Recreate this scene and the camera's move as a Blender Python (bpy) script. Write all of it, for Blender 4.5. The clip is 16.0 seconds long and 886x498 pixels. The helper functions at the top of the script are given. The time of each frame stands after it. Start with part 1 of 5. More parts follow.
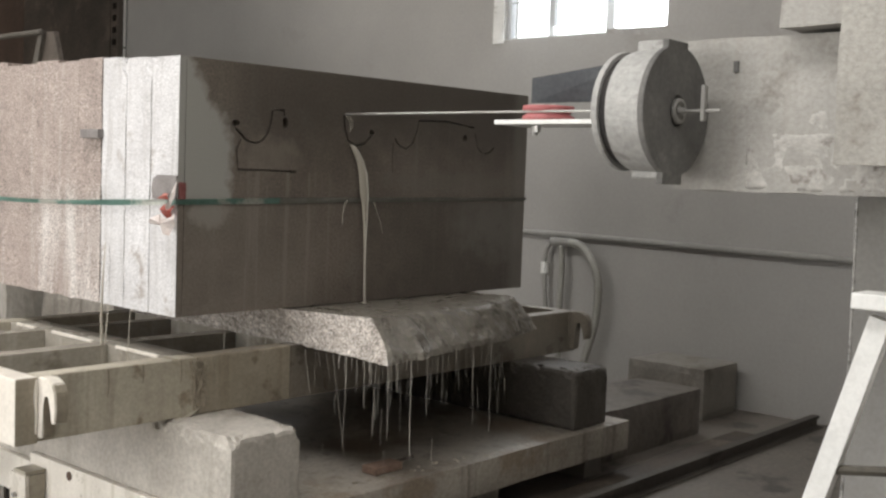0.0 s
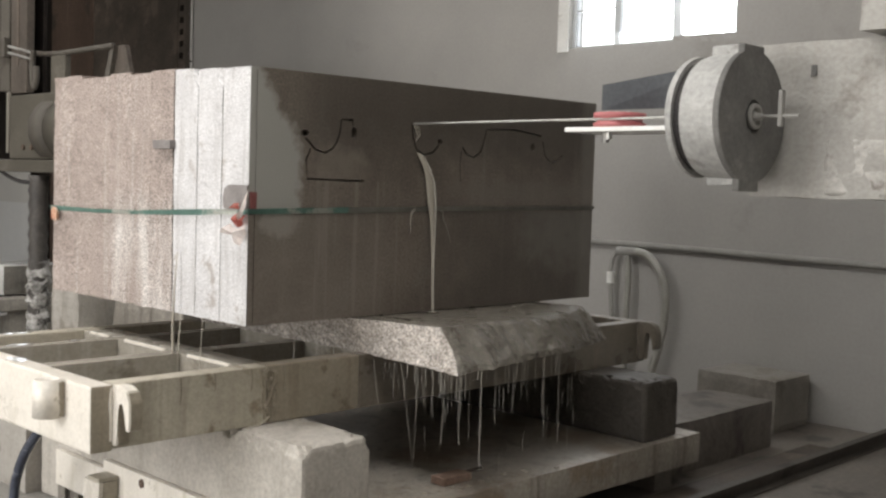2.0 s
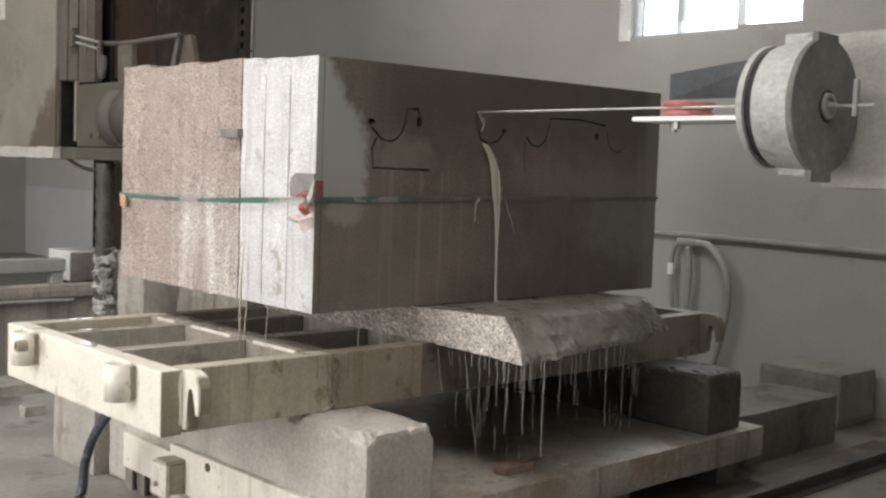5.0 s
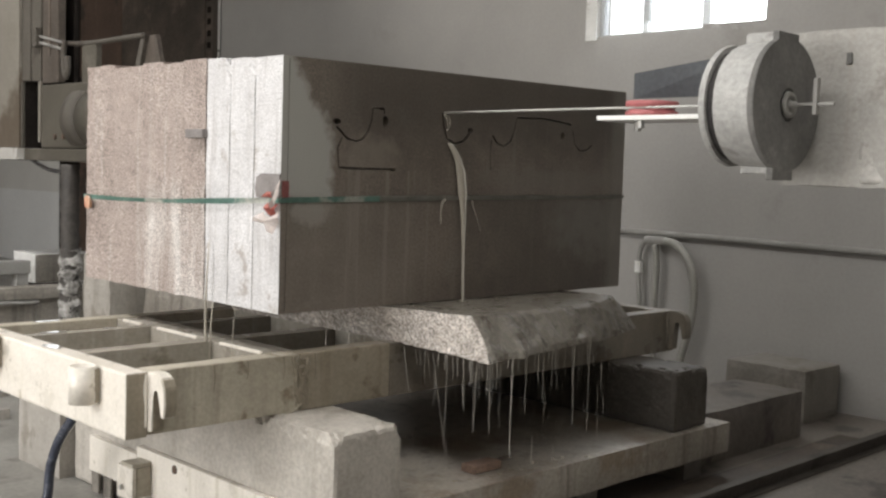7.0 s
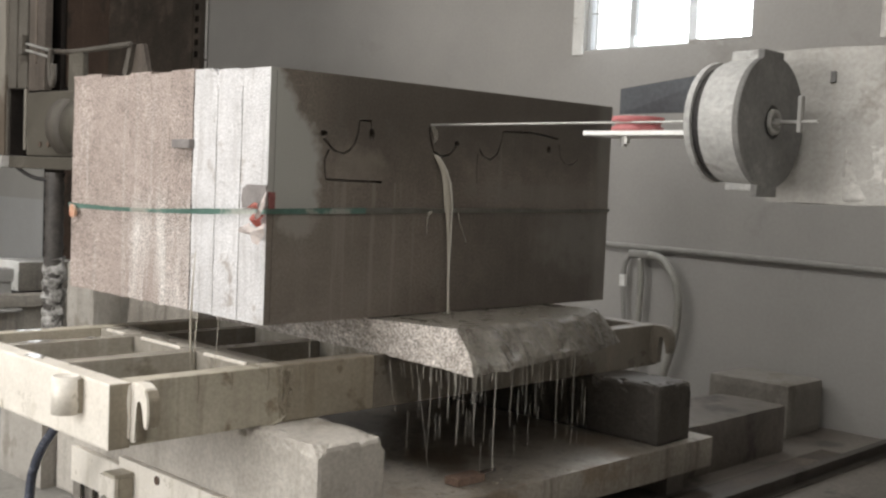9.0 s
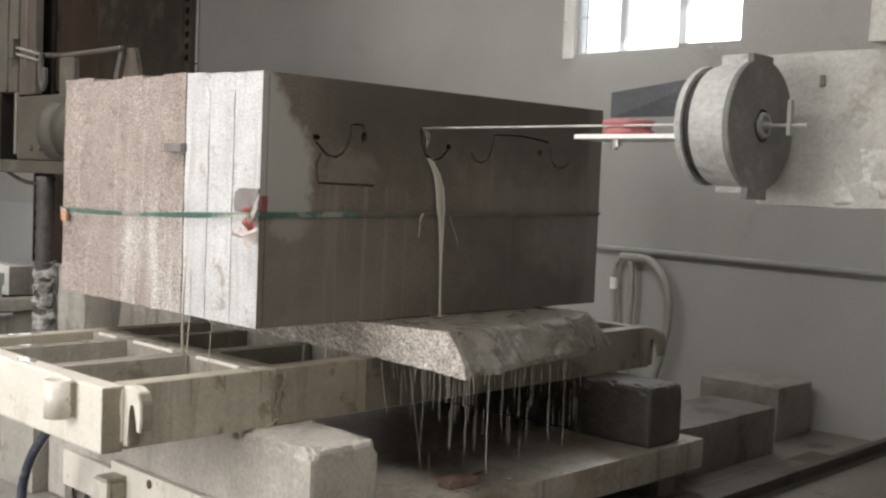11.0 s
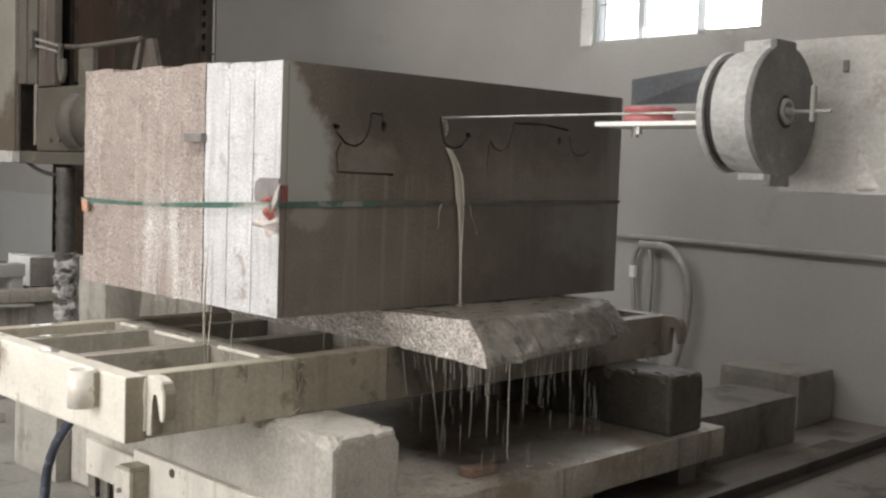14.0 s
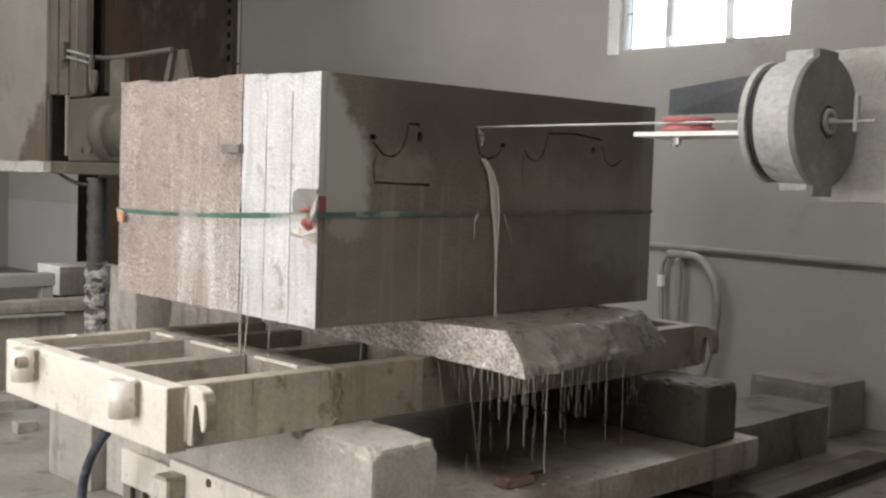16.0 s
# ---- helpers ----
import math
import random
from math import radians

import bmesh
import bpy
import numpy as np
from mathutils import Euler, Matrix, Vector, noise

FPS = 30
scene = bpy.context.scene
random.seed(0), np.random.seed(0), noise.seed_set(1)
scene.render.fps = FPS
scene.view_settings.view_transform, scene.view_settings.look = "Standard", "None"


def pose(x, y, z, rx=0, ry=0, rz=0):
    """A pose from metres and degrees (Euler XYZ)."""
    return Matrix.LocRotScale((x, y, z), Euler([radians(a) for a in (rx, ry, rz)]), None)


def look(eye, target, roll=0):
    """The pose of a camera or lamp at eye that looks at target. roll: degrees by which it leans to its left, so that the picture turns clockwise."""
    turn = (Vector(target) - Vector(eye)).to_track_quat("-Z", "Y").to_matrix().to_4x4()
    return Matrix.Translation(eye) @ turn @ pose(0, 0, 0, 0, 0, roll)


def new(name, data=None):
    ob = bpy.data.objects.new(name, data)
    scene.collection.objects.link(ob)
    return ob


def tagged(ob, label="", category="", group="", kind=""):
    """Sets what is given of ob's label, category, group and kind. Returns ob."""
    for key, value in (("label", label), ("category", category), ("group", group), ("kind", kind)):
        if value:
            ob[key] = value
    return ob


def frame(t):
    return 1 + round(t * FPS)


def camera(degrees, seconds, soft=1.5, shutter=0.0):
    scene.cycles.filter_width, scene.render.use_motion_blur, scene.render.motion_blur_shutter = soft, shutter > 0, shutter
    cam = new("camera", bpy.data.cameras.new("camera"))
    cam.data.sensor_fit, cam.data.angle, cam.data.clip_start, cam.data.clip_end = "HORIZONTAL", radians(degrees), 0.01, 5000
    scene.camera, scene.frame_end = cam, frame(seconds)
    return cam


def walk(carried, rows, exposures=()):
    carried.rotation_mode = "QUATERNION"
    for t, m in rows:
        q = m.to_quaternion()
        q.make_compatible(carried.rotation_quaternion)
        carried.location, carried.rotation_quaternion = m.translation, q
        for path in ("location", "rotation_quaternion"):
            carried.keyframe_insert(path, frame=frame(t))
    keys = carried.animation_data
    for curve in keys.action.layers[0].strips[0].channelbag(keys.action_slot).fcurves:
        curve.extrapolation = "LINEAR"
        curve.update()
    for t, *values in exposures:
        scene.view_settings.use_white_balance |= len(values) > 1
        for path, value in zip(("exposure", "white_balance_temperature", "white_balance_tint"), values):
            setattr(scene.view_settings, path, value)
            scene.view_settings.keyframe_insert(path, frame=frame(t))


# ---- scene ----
cam = camera(44.5, 16.0, 2.45, 0.5)
PATH = [
    (0, (-2.447, -3.477, 1.578), (-0.941, -2.168, 1.445), 2.1),
    (0.5, (-2.444, -3.477, 1.575), (-0.929, -2.175, 1.468), 1.2),
    (1, (-2.446, -3.467, 1.568), (-0.941, -2.15, 1.515), 1.2),
    (1.5, (-2.452, -3.444, 1.568), (-1.0, -2.071, 1.47), 1.6),
    (2, (-2.453, -3.432, 1.568), (-1.021, -2.04, 1.451), 1.8),
    (2.5, (-2.464, -3.422, 1.567), (-1.06, -2.004, 1.429), 1.7),
    (3, (-2.466, -3.413, 1.566), (-1.095, -1.965, 1.414), 1.7),
    (5.5, (-2.49, -3.403, 1.564), (-1.128, -1.945, 1.427), 2.1),
    (6, (-2.482, -3.414, 1.565), (-1.101, -1.973, 1.427), 2.0),
    (6.5, (-2.473, -3.421, 1.566), (-1.078, -1.995, 1.424), 1.9),
    (7, (-2.478, -3.418, 1.565), (-1.078, -1.996, 1.427), 1.8),
    (7.5, (-2.478, -3.423, 1.563), (-1.072, -2.006, 1.43), 1.9),
    (8, (-2.48, -3.423, 1.565), (-1.069, -2.011, 1.432), 1.8),
    (8.5, (-2.482, -3.42, 1.564), (-1.075, -2.004, 1.434), 2.0),
    (9, (-2.485, -3.421, 1.573), (-1.065, -2.017, 1.456), 2.4),
    (11.5, (-2.502, -3.428, 1.572), (-1.069, -2.037, 1.462), 2.3),
    (12, (-2.503, -3.429, 1.571), (-1.085, -2.023, 1.455), 2.1),
    (12.5, (-2.505, -3.419, 1.57), (-1.089, -2.012, 1.445), 2.0),
    (13, (-2.499, -3.418, 1.57), (-1.08, -2.014, 1.444), 1.9),
    (13.5, (-2.501, -3.414, 1.567), (-1.082, -2.009, 1.439), 1.9),
    (14, (-2.508, -3.412, 1.57), (-1.097, -2.0, 1.439), 2.0),
    (14.5, (-2.516, -3.406, 1.568), (-1.108, -1.991, 1.437), 2.0),
    (15, (-2.521, -3.396, 1.571), (-1.115, -1.979, 1.442), 2.0),
    (15.5, (-2.525, -3.39, 1.564), (-1.123, -1.97, 1.438), 2.3),
    (16, (-2.565, -3.356, 1.576), (-1.177, -1.921, 1.459), 1.9),
]
walk(cam, [(t, look(eye, target, roll)) for t, eye, target, roll in PATH])


# ---- world, daylight ----
world = bpy.data.worlds.new("sky")
scene.world = world
world.use_nodes = True
wn = world.node_tree.nodes
sky = wn.new("ShaderNodeTexSky")
sky.sky_type, sky.sun_disc = "NISHITA", False
sky.sun_elevation, sky.sun_rotation = radians(48), radians(250)
world.node_tree.links.new(sky.outputs[0], wn["Background"].inputs[0])
wn["Background"].inputs[1].default_value = 0.15


def window_light(name, m, width, height, power, colour):
    """Area lamp: sky light through an opening of the hall, or added fill."""
    data = bpy.data.lights.new(name, "AREA")
    data.shape, data.size, data.size_y, data.energy, data.color = "RECTANGLE", width, height, power, colour
    ob = new(name, data)
    ob.matrix_world = m
    return ob


# wide gate in the west wall, high window in the east wall, added overhead fill
window_light("gate_light", look((-6.4, 1.5, 2.0), (0.0, 1.3, 1.2)), 3.5, 3.6, 372, (1.0, 0.972, 0.945))
window_light("window_light", look((4.62, 1.41, 3.25), (2.0, 1.0, 2.2)), 1.5, 1.0, 60, (0.95, 0.98, 1.0))
# fill lamp under the closed roof, added to lift the shade
window_light("skylight_light", look((-2.0, 2.0, 5.85), (-2.0, 2.0, 0.0)), 1.4, 15.0, 545, (1.0, 0.985, 0.965))
scene.view_settings.exposure = 0.03


# ---- materials ----
def rgb(c):
    return (*c, 1.0)


def plain(name, colour, rough, alpha=1.0, transmission=0.0, ior=1.33):
    m = bpy.data.materials.new(name)
    m.use_nodes = True
    b = m.node_tree.nodes["Principled BSDF"]
    b.inputs["Base Color"].default_value = rgb(colour)
    b.inputs["Roughness"].default_value = rough
    b.inputs["Transmission Weight"].default_value = transmission
    b.inputs["IOR"].default_value = ior
    b.inputs["Alpha"].default_value = alpha
    return m


def mat(name, c1, c2, rough=0.75, metal=0.0, scale=4.0, grain=90.0, speck=0.35, bump=0.25, stain=None, streak=None, spec=0.4, piece=False, dust=None):
    """Base colour c1..c2 by clouds, speckle by fine grain, stains (colour, scale, cover) and vertical streaks (colour, cover)."""
    m = bpy.data.materials.new(name)
    m.use_nodes = True
    nt = m.node_tree
    n, link = nt.nodes, nt.links.new
    b = n["Principled BSDF"]
    tc = n.new("ShaderNodeTexCoord")
    place = tc.outputs["Object"]
    if piece:
        info, mul, add = n.new("ShaderNodeObjectInfo"), n.new("ShaderNodeMath"), n.new("ShaderNodeVectorMath")
        mul.operation, mul.inputs[1].default_value = "MULTIPLY", 23.0
        link(info.outputs["Random"], mul.inputs[0])
        link(place, add.inputs[0])
        link(mul.outputs[0], add.inputs[1])
        place = add.outputs[0]

    def cloud(s, detail=5.0, vec=None):
        t = n.new("ShaderNodeTexNoise")
        t.inputs["Scale"].default_value, t.inputs["Detail"].default_value, t.inputs["Roughness"].default_value = s, detail, 0.6
        link(vec or place, t.inputs["Vector"])
        return t.outputs["Fac"]

    def ramp(v, a, z, ca=(0, 0, 0), cz=(1, 1, 1)):
        r = n.new("ShaderNodeValToRGB")
        r.color_ramp.elements[0].position, r.color_ramp.elements[1].position = a, z
        r.color_ramp.elements[0].color, r.color_ramp.elements[1].color = rgb(ca), rgb(cz)
        link(v, r.inputs[0])
        return r.outputs[0]

    def mix(f, a, z, kind="MIX"):
        x = n.new("ShaderNodeMix")
        x.data_type, x.blend_type = "RGBA", kind
        for src, i in ((f, 0), (a, 6), (z, 7)):
            if isinstance(src, float):
                x.inputs[i].default_value = src
            elif isinstance(src, tuple):
                x.inputs[i].default_value = rgb(src)
            else:
                link(src, x.inputs[i])
        return x.outputs[2]

    big = cloud(scale)
    colour = ramp(big, 0.32, 0.68, c1, c2)
    fine = cloud(grain, 3.0)
    lo, hi = 1.0 - speck, 1.0 + speck
    if streak:
        mp = n.new("ShaderNodeMapping")
        mp.inputs["Scale"].default_value = (1.0, 1.0, 0.07)
        link(place, mp.inputs["Vector"])
        s = cloud(streak[2] if len(streak) > 2 else 14.0, 4.0, mp.outputs[0])
        colour = mix(ramp(s, 0.66 - 0.3 * streak[1], 0.86 - 0.3 * streak[1]), colour, streak[0])
    if dust:
        # pale dust streaks that thin out above a height (colour, height, cover)
        mp = n.new("ShaderNodeMapping")
        mp.inputs["Scale"].default_value = (1.0, 1.0, 0.12)
        link(place, mp.inputs["Vector"])
        sep, fade, mul = n.new("ShaderNodeSeparateXYZ"), n.new("ShaderNodeMapRange"), n.new("ShaderNodeMath")
        link(tc.outputs["Object"], sep.inputs[0])
        link(sep.outputs[2], fade.inputs[0])
        fade.inputs[1].default_value, fade.inputs[2].default_value, fade.inputs[3].default_value, fade.inputs[4].default_value = dust[1] + 0.06, dust[1] - 0.12, 0.0, 1.0
        mul.operation = "MULTIPLY"
        link(ramp(cloud(6.0, 5.0, mp.outputs[0]), 0.6 - 0.3 * dust[2], 0.75 - 0.3 * dust[2]), mul.inputs[0])
        link(fade.outputs[0], mul.inputs[1])
        colour = mix(mul.outputs[0], colour, dust[0])
    if stain:
        s = cloud(stain[1], 7.0)
        colour = mix(ramp(s, 0.75 - 0.4 * stain[2], 0.82 - 0.4 * stain[2]), colour, stain[0])
    colour = mix(1.0, colour, ramp(fine, 0.35, 0.65, (lo, lo, lo), (hi, hi, hi)), "MULTIPLY")
    link(colour, b.inputs["Base Color"])
    link(ramp(big, 0.3, 0.7, (rough - 0.08,) * 3, (min(1.0, rough + 0.08),) * 3), b.inputs["Roughness"])
    b.inputs["Metallic"].default_value = metal
    b.inputs["Specular IOR Level"].default_value = spec
    if bump:
        bn, addn = n.new("ShaderNodeBump"), n.new("ShaderNodeMath")
        addn.operation = "MULTIPLY_ADD"
        addn.inputs[1].default_value = 2.0
        link(big, addn.inputs[0])
        link(fine, addn.inputs[2])
        link(addn.outputs[0], bn.inputs["Height"])
        bn.inputs["Strength"].default_value, bn.inputs["Distance"].default_value = bump, 0.01
        link(bn.outputs[0], b.inputs["Normal"])
    return m


M_WALL = mat("wall_plaster", (0.332, 0.319, 0.30), (0.387, 0.371, 0.348), 0.9, scale=0.8, grain=40, speck=0.03, bump=0.08, stain=((0.309, 0.294, 0.273), 0.9, 0.4))
M_PAINT = mat("pale_wall_paint", (0.60, 0.585, 0.555), (0.68, 0.665, 0.63), 0.88, scale=0.8, grain=40, speck=0.03, bump=0.08)
M_DADO = mat("dado_paint", (0.70, 0.70, 0.69), (0.78, 0.78, 0.77), 0.85, scale=0.8, grain=40, speck=0.04, bump=0.08)
M_FLOOR = mat("wet_floor", (0.175, 0.166, 0.15), (0.285, 0.276, 0.252), 0.45, scale=1.6, grain=35, speck=0.12, bump=0.25, stain=((0.115, 0.106, 0.093), 2.2, 0.5))
M_CEIL = mat("roof_sheet", (0.60, 0.60, 0.585), (0.70, 0.70, 0.68), 0.8, scale=0.6, grain=20, speck=0.03, bump=0.0)
M_CONC = mat("slurry_concrete", (0.36, 0.33, 0.29), (0.49, 0.455, 0.405), 0.55, scale=3, grain=55, speck=0.11, bump=0.35, stain=((0.29, 0.26, 0.22), 2.2, 0.42), streak=((0.30, 0.275, 0.235), 0.5, 6.0))
M_CONC_DARK = mat("wet_concrete", (0.185, 0.168, 0.147), (0.255, 0.235, 0.207), 0.6, scale=4, grain=60, speck=0.1, bump=0.3, stain=((0.155, 0.135, 0.113), 2.0, 0.42))
M_MUD = mat("slurry_film", (0.125, 0.108, 0.093), (0.185, 0.162, 0.14), 0.5, scale=1.5, grain=35, speck=0.14, bump=0.3, stain=((0.075, 0.063, 0.055), 2.5, 0.5))
M_PIER = mat("streaked_concrete", (0.17, 0.153, 0.13), (0.26, 0.238, 0.205), 0.6, scale=3, grain=50, speck=0.14, bump=0.35, streak=((0.095, 0.082, 0.07), 0.5), stain=((0.30, 0.28, 0.25), 7.0, 0.25))
M_PLINTH = mat("slurry_covered_plinth", (0.29, 0.26, 0.22), (0.41, 0.372, 0.322), 0.4, scale=2.5, grain=50, speck=0.14, bump=0.4, stain=((0.26, 0.21, 0.16), 1.6, 0.42), streak=((0.19, 0.166, 0.138), 0.45))
M_CONC_SOAK_SHADE = mat("soaked_shaded_concrete", (0.066, 0.058, 0.05), (0.098, 0.087, 0.075), 0.6, scale=4, grain=60, speck=0.12, bump=0.35, stain=((0.05, 0.043, 0.037), 2.5, 0.42), spec=0.2)
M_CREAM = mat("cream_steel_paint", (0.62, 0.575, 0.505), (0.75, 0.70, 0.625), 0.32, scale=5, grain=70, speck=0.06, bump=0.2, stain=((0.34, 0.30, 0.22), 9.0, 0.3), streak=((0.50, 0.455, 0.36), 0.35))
# side-beam, worn and wet tones below also hold shade of the south side
M_CREAM_DULL = mat("splashed_shaded_steel_paint", (0.345, 0.308, 0.243), (0.475, 0.436, 0.353), 0.34, scale=3, grain=70, speck=0.09, bump=0.15, stain=((0.22, 0.182, 0.13), 9.0, 0.38), streak=((0.29, 0.252, 0.193), 0.45))
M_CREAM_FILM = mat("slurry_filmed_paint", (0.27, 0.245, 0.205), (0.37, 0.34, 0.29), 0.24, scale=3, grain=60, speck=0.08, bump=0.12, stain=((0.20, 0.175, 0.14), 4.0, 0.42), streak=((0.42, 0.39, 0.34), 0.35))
M_CREAM_OLD_SHADE = mat("worn_shaded_steel_paint", (0.24, 0.205, 0.155), (0.34, 0.295, 0.23), 0.45, scale=3, grain=70, speck=0.1, bump=0.15, stain=((0.17, 0.135, 0.095), 5.0, 0.4), streak=((0.20, 0.165, 0.12), 0.4))
M_CREAM_WET_SHADE = mat("wet_shaded_steel_paint", (0.135, 0.116, 0.092), (0.205, 0.178, 0.142), 0.32, scale=4, grain=70, speck=0.1, bump=0.2, streak=((0.23, 0.195, 0.152), 0.35))
M_CONC_STREAK = mat("water_streaked_concrete", (0.27, 0.25, 0.22), (0.36, 0.335, 0.30), 0.6, scale=3, grain=50, speck=0.08, bump=0.3, streak=((0.19, 0.17, 0.143), 0.45, 9.0), stain=((0.22, 0.198, 0.168), 5.0, 0.4))
M_BROWN_PALE = mat("tan_stained_paint", (0.058, 0.05, 0.04), (0.083, 0.073, 0.06), 0.7, scale=4, grain=50, speck=0.12, bump=0.3, stain=((0.043, 0.034, 0.026), 3.0, 0.42))
M_BROWN = mat("brown_grimy_paint", (0.045, 0.035, 0.027), (0.08, 0.065, 0.052), 0.75, scale=5, grain=50, speck=0.15, bump=0.3, streak=((0.045, 0.035, 0.028), 0.4))
M_CASING = mat("cream_casing_paint", (0.155, 0.14, 0.116), (0.205, 0.188, 0.159), 0.6, scale=2, grain=50, speck=0.06, bump=0.3, stain=((0.085, 0.066, 0.048), 0.9, 0.56))
M_TAN = mat("worn_tan_edge", (0.062, 0.054, 0.043), (0.088, 0.078, 0.064), 0.65, scale=5, grain=50, speck=0.1, bump=0.3, stain=((0.045, 0.036, 0.028), 4.0, 0.4))
M_HOUSING = mat("grey_housing_paint", (0.060, 0.053, 0.042), (0.084, 0.075, 0.06), 0.6, scale=3, grain=50, speck=0.12, bump=0.3, stain=((0.10, 0.089, 0.073), 5.0, 0.36), spec=0.25)
M_DRUM = mat("dusty_drum_paint", (0.33, 0.325, 0.31), (0.42, 0.41, 0.39), 0.6, scale=5, grain=50, speck=0.12, bump=0.3, stain=((0.26, 0.25, 0.235), 9.0, 0.4))
M_CASING2 = mat("cream_dusty_plate", (0.315, 0.298, 0.268), (0.40, 0.382, 0.348), 0.75, scale=4, grain=50, speck=0.1, bump=0.5, stain=((0.235, 0.214, 0.185), 6.0, 0.45))
M_COLUMN = mat("grey_column_paint", (0.24, 0.23, 0.215), (0.30, 0.29, 0.27), 0.75, scale=3, grain=50, speck=0.06, bump=0.15)
M_CAKED = mat("caked_slurry", (0.325, 0.31, 0.285), (0.40, 0.384, 0.356), 0.8, scale=3, grain=60, speck=0.07, bump=0.3, stain=((0.255, 0.236, 0.21), 3.0, 0.42), streak=((0.34, 0.316, 0.284), 0.35))
M_CRUST = mat("pale_slurry_crust", (0.36, 0.342, 0.315), (0.47, 0.45, 0.42), 0.75, scale=9, grain=45, speck=0.12, bump=0.6, stain=((0.25, 0.228, 0.205), 12.0, 0.45))
M_PINK = mat("rough_pink_granite", (0.305, 0.247, 0.217), (0.40, 0.335, 0.30), 0.9, scale=5, grain=150, speck=0.56, bump=1.0, streak=((0.44, 0.39, 0.355), 0.3, 18.0), piece=True)
M_PINK_DUST = mat("dusted_pink_granite", (0.31, 0.252, 0.222), (0.405, 0.34, 0.305), 0.9, scale=5, grain=150, speck=0.52, bump=1.0, piece=True, streak=((0.44, 0.39, 0.355), 0.3, 18.0), dust=((0.58, 0.54, 0.505), 0.46, 0.5))
M_PALE = mat("pale_dusty_granite", (0.505, 0.493, 0.49), (0.625, 0.613, 0.611), 0.85, scale=6, grain=135, speck=0.22, bump=0.55, streak=((0.45, 0.432, 0.422), 0.46, 36.0), stain=((0.37, 0.335, 0.31), 7.0, 0.32), piece=True)
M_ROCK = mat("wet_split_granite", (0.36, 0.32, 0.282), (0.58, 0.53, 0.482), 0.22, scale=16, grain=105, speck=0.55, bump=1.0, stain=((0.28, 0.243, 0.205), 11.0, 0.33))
# darker copy for faces turned from the gate: water and shade together
M_ROCK_WET_SHADE = mat("wet_shaded_granite", (0.125, 0.11, 0.09), (0.20, 0.18, 0.15), 0.3, scale=9, grain=80, speck=0.22, bump=0.8, stain=((0.085, 0.068, 0.054), 6.0, 0.36), streak=((0.27, 0.25, 0.215), 0.42, 16.0))
M_RUST = mat("rusty_brown_sheet", (0.068, 0.044, 0.032), (0.115, 0.077, 0.056), 0.8, scale=1.4, grain=40, speck=0.15, bump=0.3, streak=((0.135, 0.096, 0.072), 0.3), stain=((0.045, 0.033, 0.026), 1.8, 0.42))
M_GRIME = mat("oily_dark_sheet", (0.046, 0.036, 0.028), (0.095, 0.075, 0.059), 0.7, scale=3, grain=40, speck=0.2, bump=0.4, stain=((0.12, 0.092, 0.072), 2.4, 0.42))
M_DARK = mat("dark_rubber", (0.03, 0.028, 0.028), (0.055, 0.05, 0.048), 0.85, scale=6, grain=60, speck=0.15, bump=0.2, spec=0.2)
# near black: the channel's own colour, and the shade inside slots and recesses
M_NEAR_BLACK = mat("near_black_steel", (0.011, 0.009, 0.008), (0.022, 0.018, 0.015), 0.9, scale=5, grain=50, speck=0.2, bump=0.2, spec=0.1)
# black rubber lifted to bluish grey: the mist over it is in the colour
M_COVER = mat("mist_greyed_rubber_sheet", (0.095, 0.102, 0.11), (0.14, 0.147, 0.155), 0.5, scale=4, grain=60, speck=0.1, bump=0.15)
# disc tone raised for the mist before it, besides its pale stain
M_DISC = mat("dusty_misted_disc", (0.12, 0.116, 0.11), (0.175, 0.169, 0.158), 0.75, scale=6, grain=60, speck=0.1, bump=0.2, stain=((0.22, 0.212, 0.198), 5.0, 0.34), spec=0.25)
M_WHITE = mat("white_paint", (0.68, 0.67, 0.64), (0.78, 0.77, 0.74), 0.5, scale=6, grain=60, speck=0.05, bump=0.1, stain=((0.42, 0.40, 0.36), 9.0, 0.28))
M_STEEL = mat("dull_steel", (0.35, 0.34, 0.32), (0.5, 0.49, 0.46), 0.45, 0.7, scale=8, grain=80, speck=0.1, bump=0.15)
M_RED = mat("red_polyurethane", (0.34, 0.095, 0.095), (0.43, 0.15, 0.15), 0.45, scale=9, grain=60, speck=0.1, bump=0.1, stain=((0.42, 0.36, 0.34), 9.0, 0.25))
M_STRAP = mat("green_strap", (0.13, 0.24, 0.20), (0.20, 0.33, 0.28), 0.42, scale=9, grain=90, speck=0.1, bump=0.1, stain=((0.52, 0.53, 0.48), 4.0, 0.52))
M_STRAP_MUD = mat("muddy_strap", (0.20, 0.195, 0.17), (0.31, 0.30, 0.265), 0.5, scale=7, grain=90, speck=0.1, bump=0.1)
M_WRAP_RED = mat("red_wrapper", (0.42, 0.09, 0.07), (0.58, 0.22, 0.17), 0.5, scale=20, grain=90, speck=0.1, bump=0.2, stain=((0.75, 0.70, 0.66), 22.0, 0.42))
M_WRAP_DARK = mat("shaded_red_wrapper", (0.16, 0.05, 0.045), (0.24, 0.09, 0.08), 0.6, scale=20, grain=90, speck=0.1, bump=0.2)
M_WRAP_WHITE = mat("white_wrapper", (0.70, 0.62, 0.58), (0.80, 0.75, 0.72), 0.5, scale=20, grain=90, speck=0.1, bump=0.2)
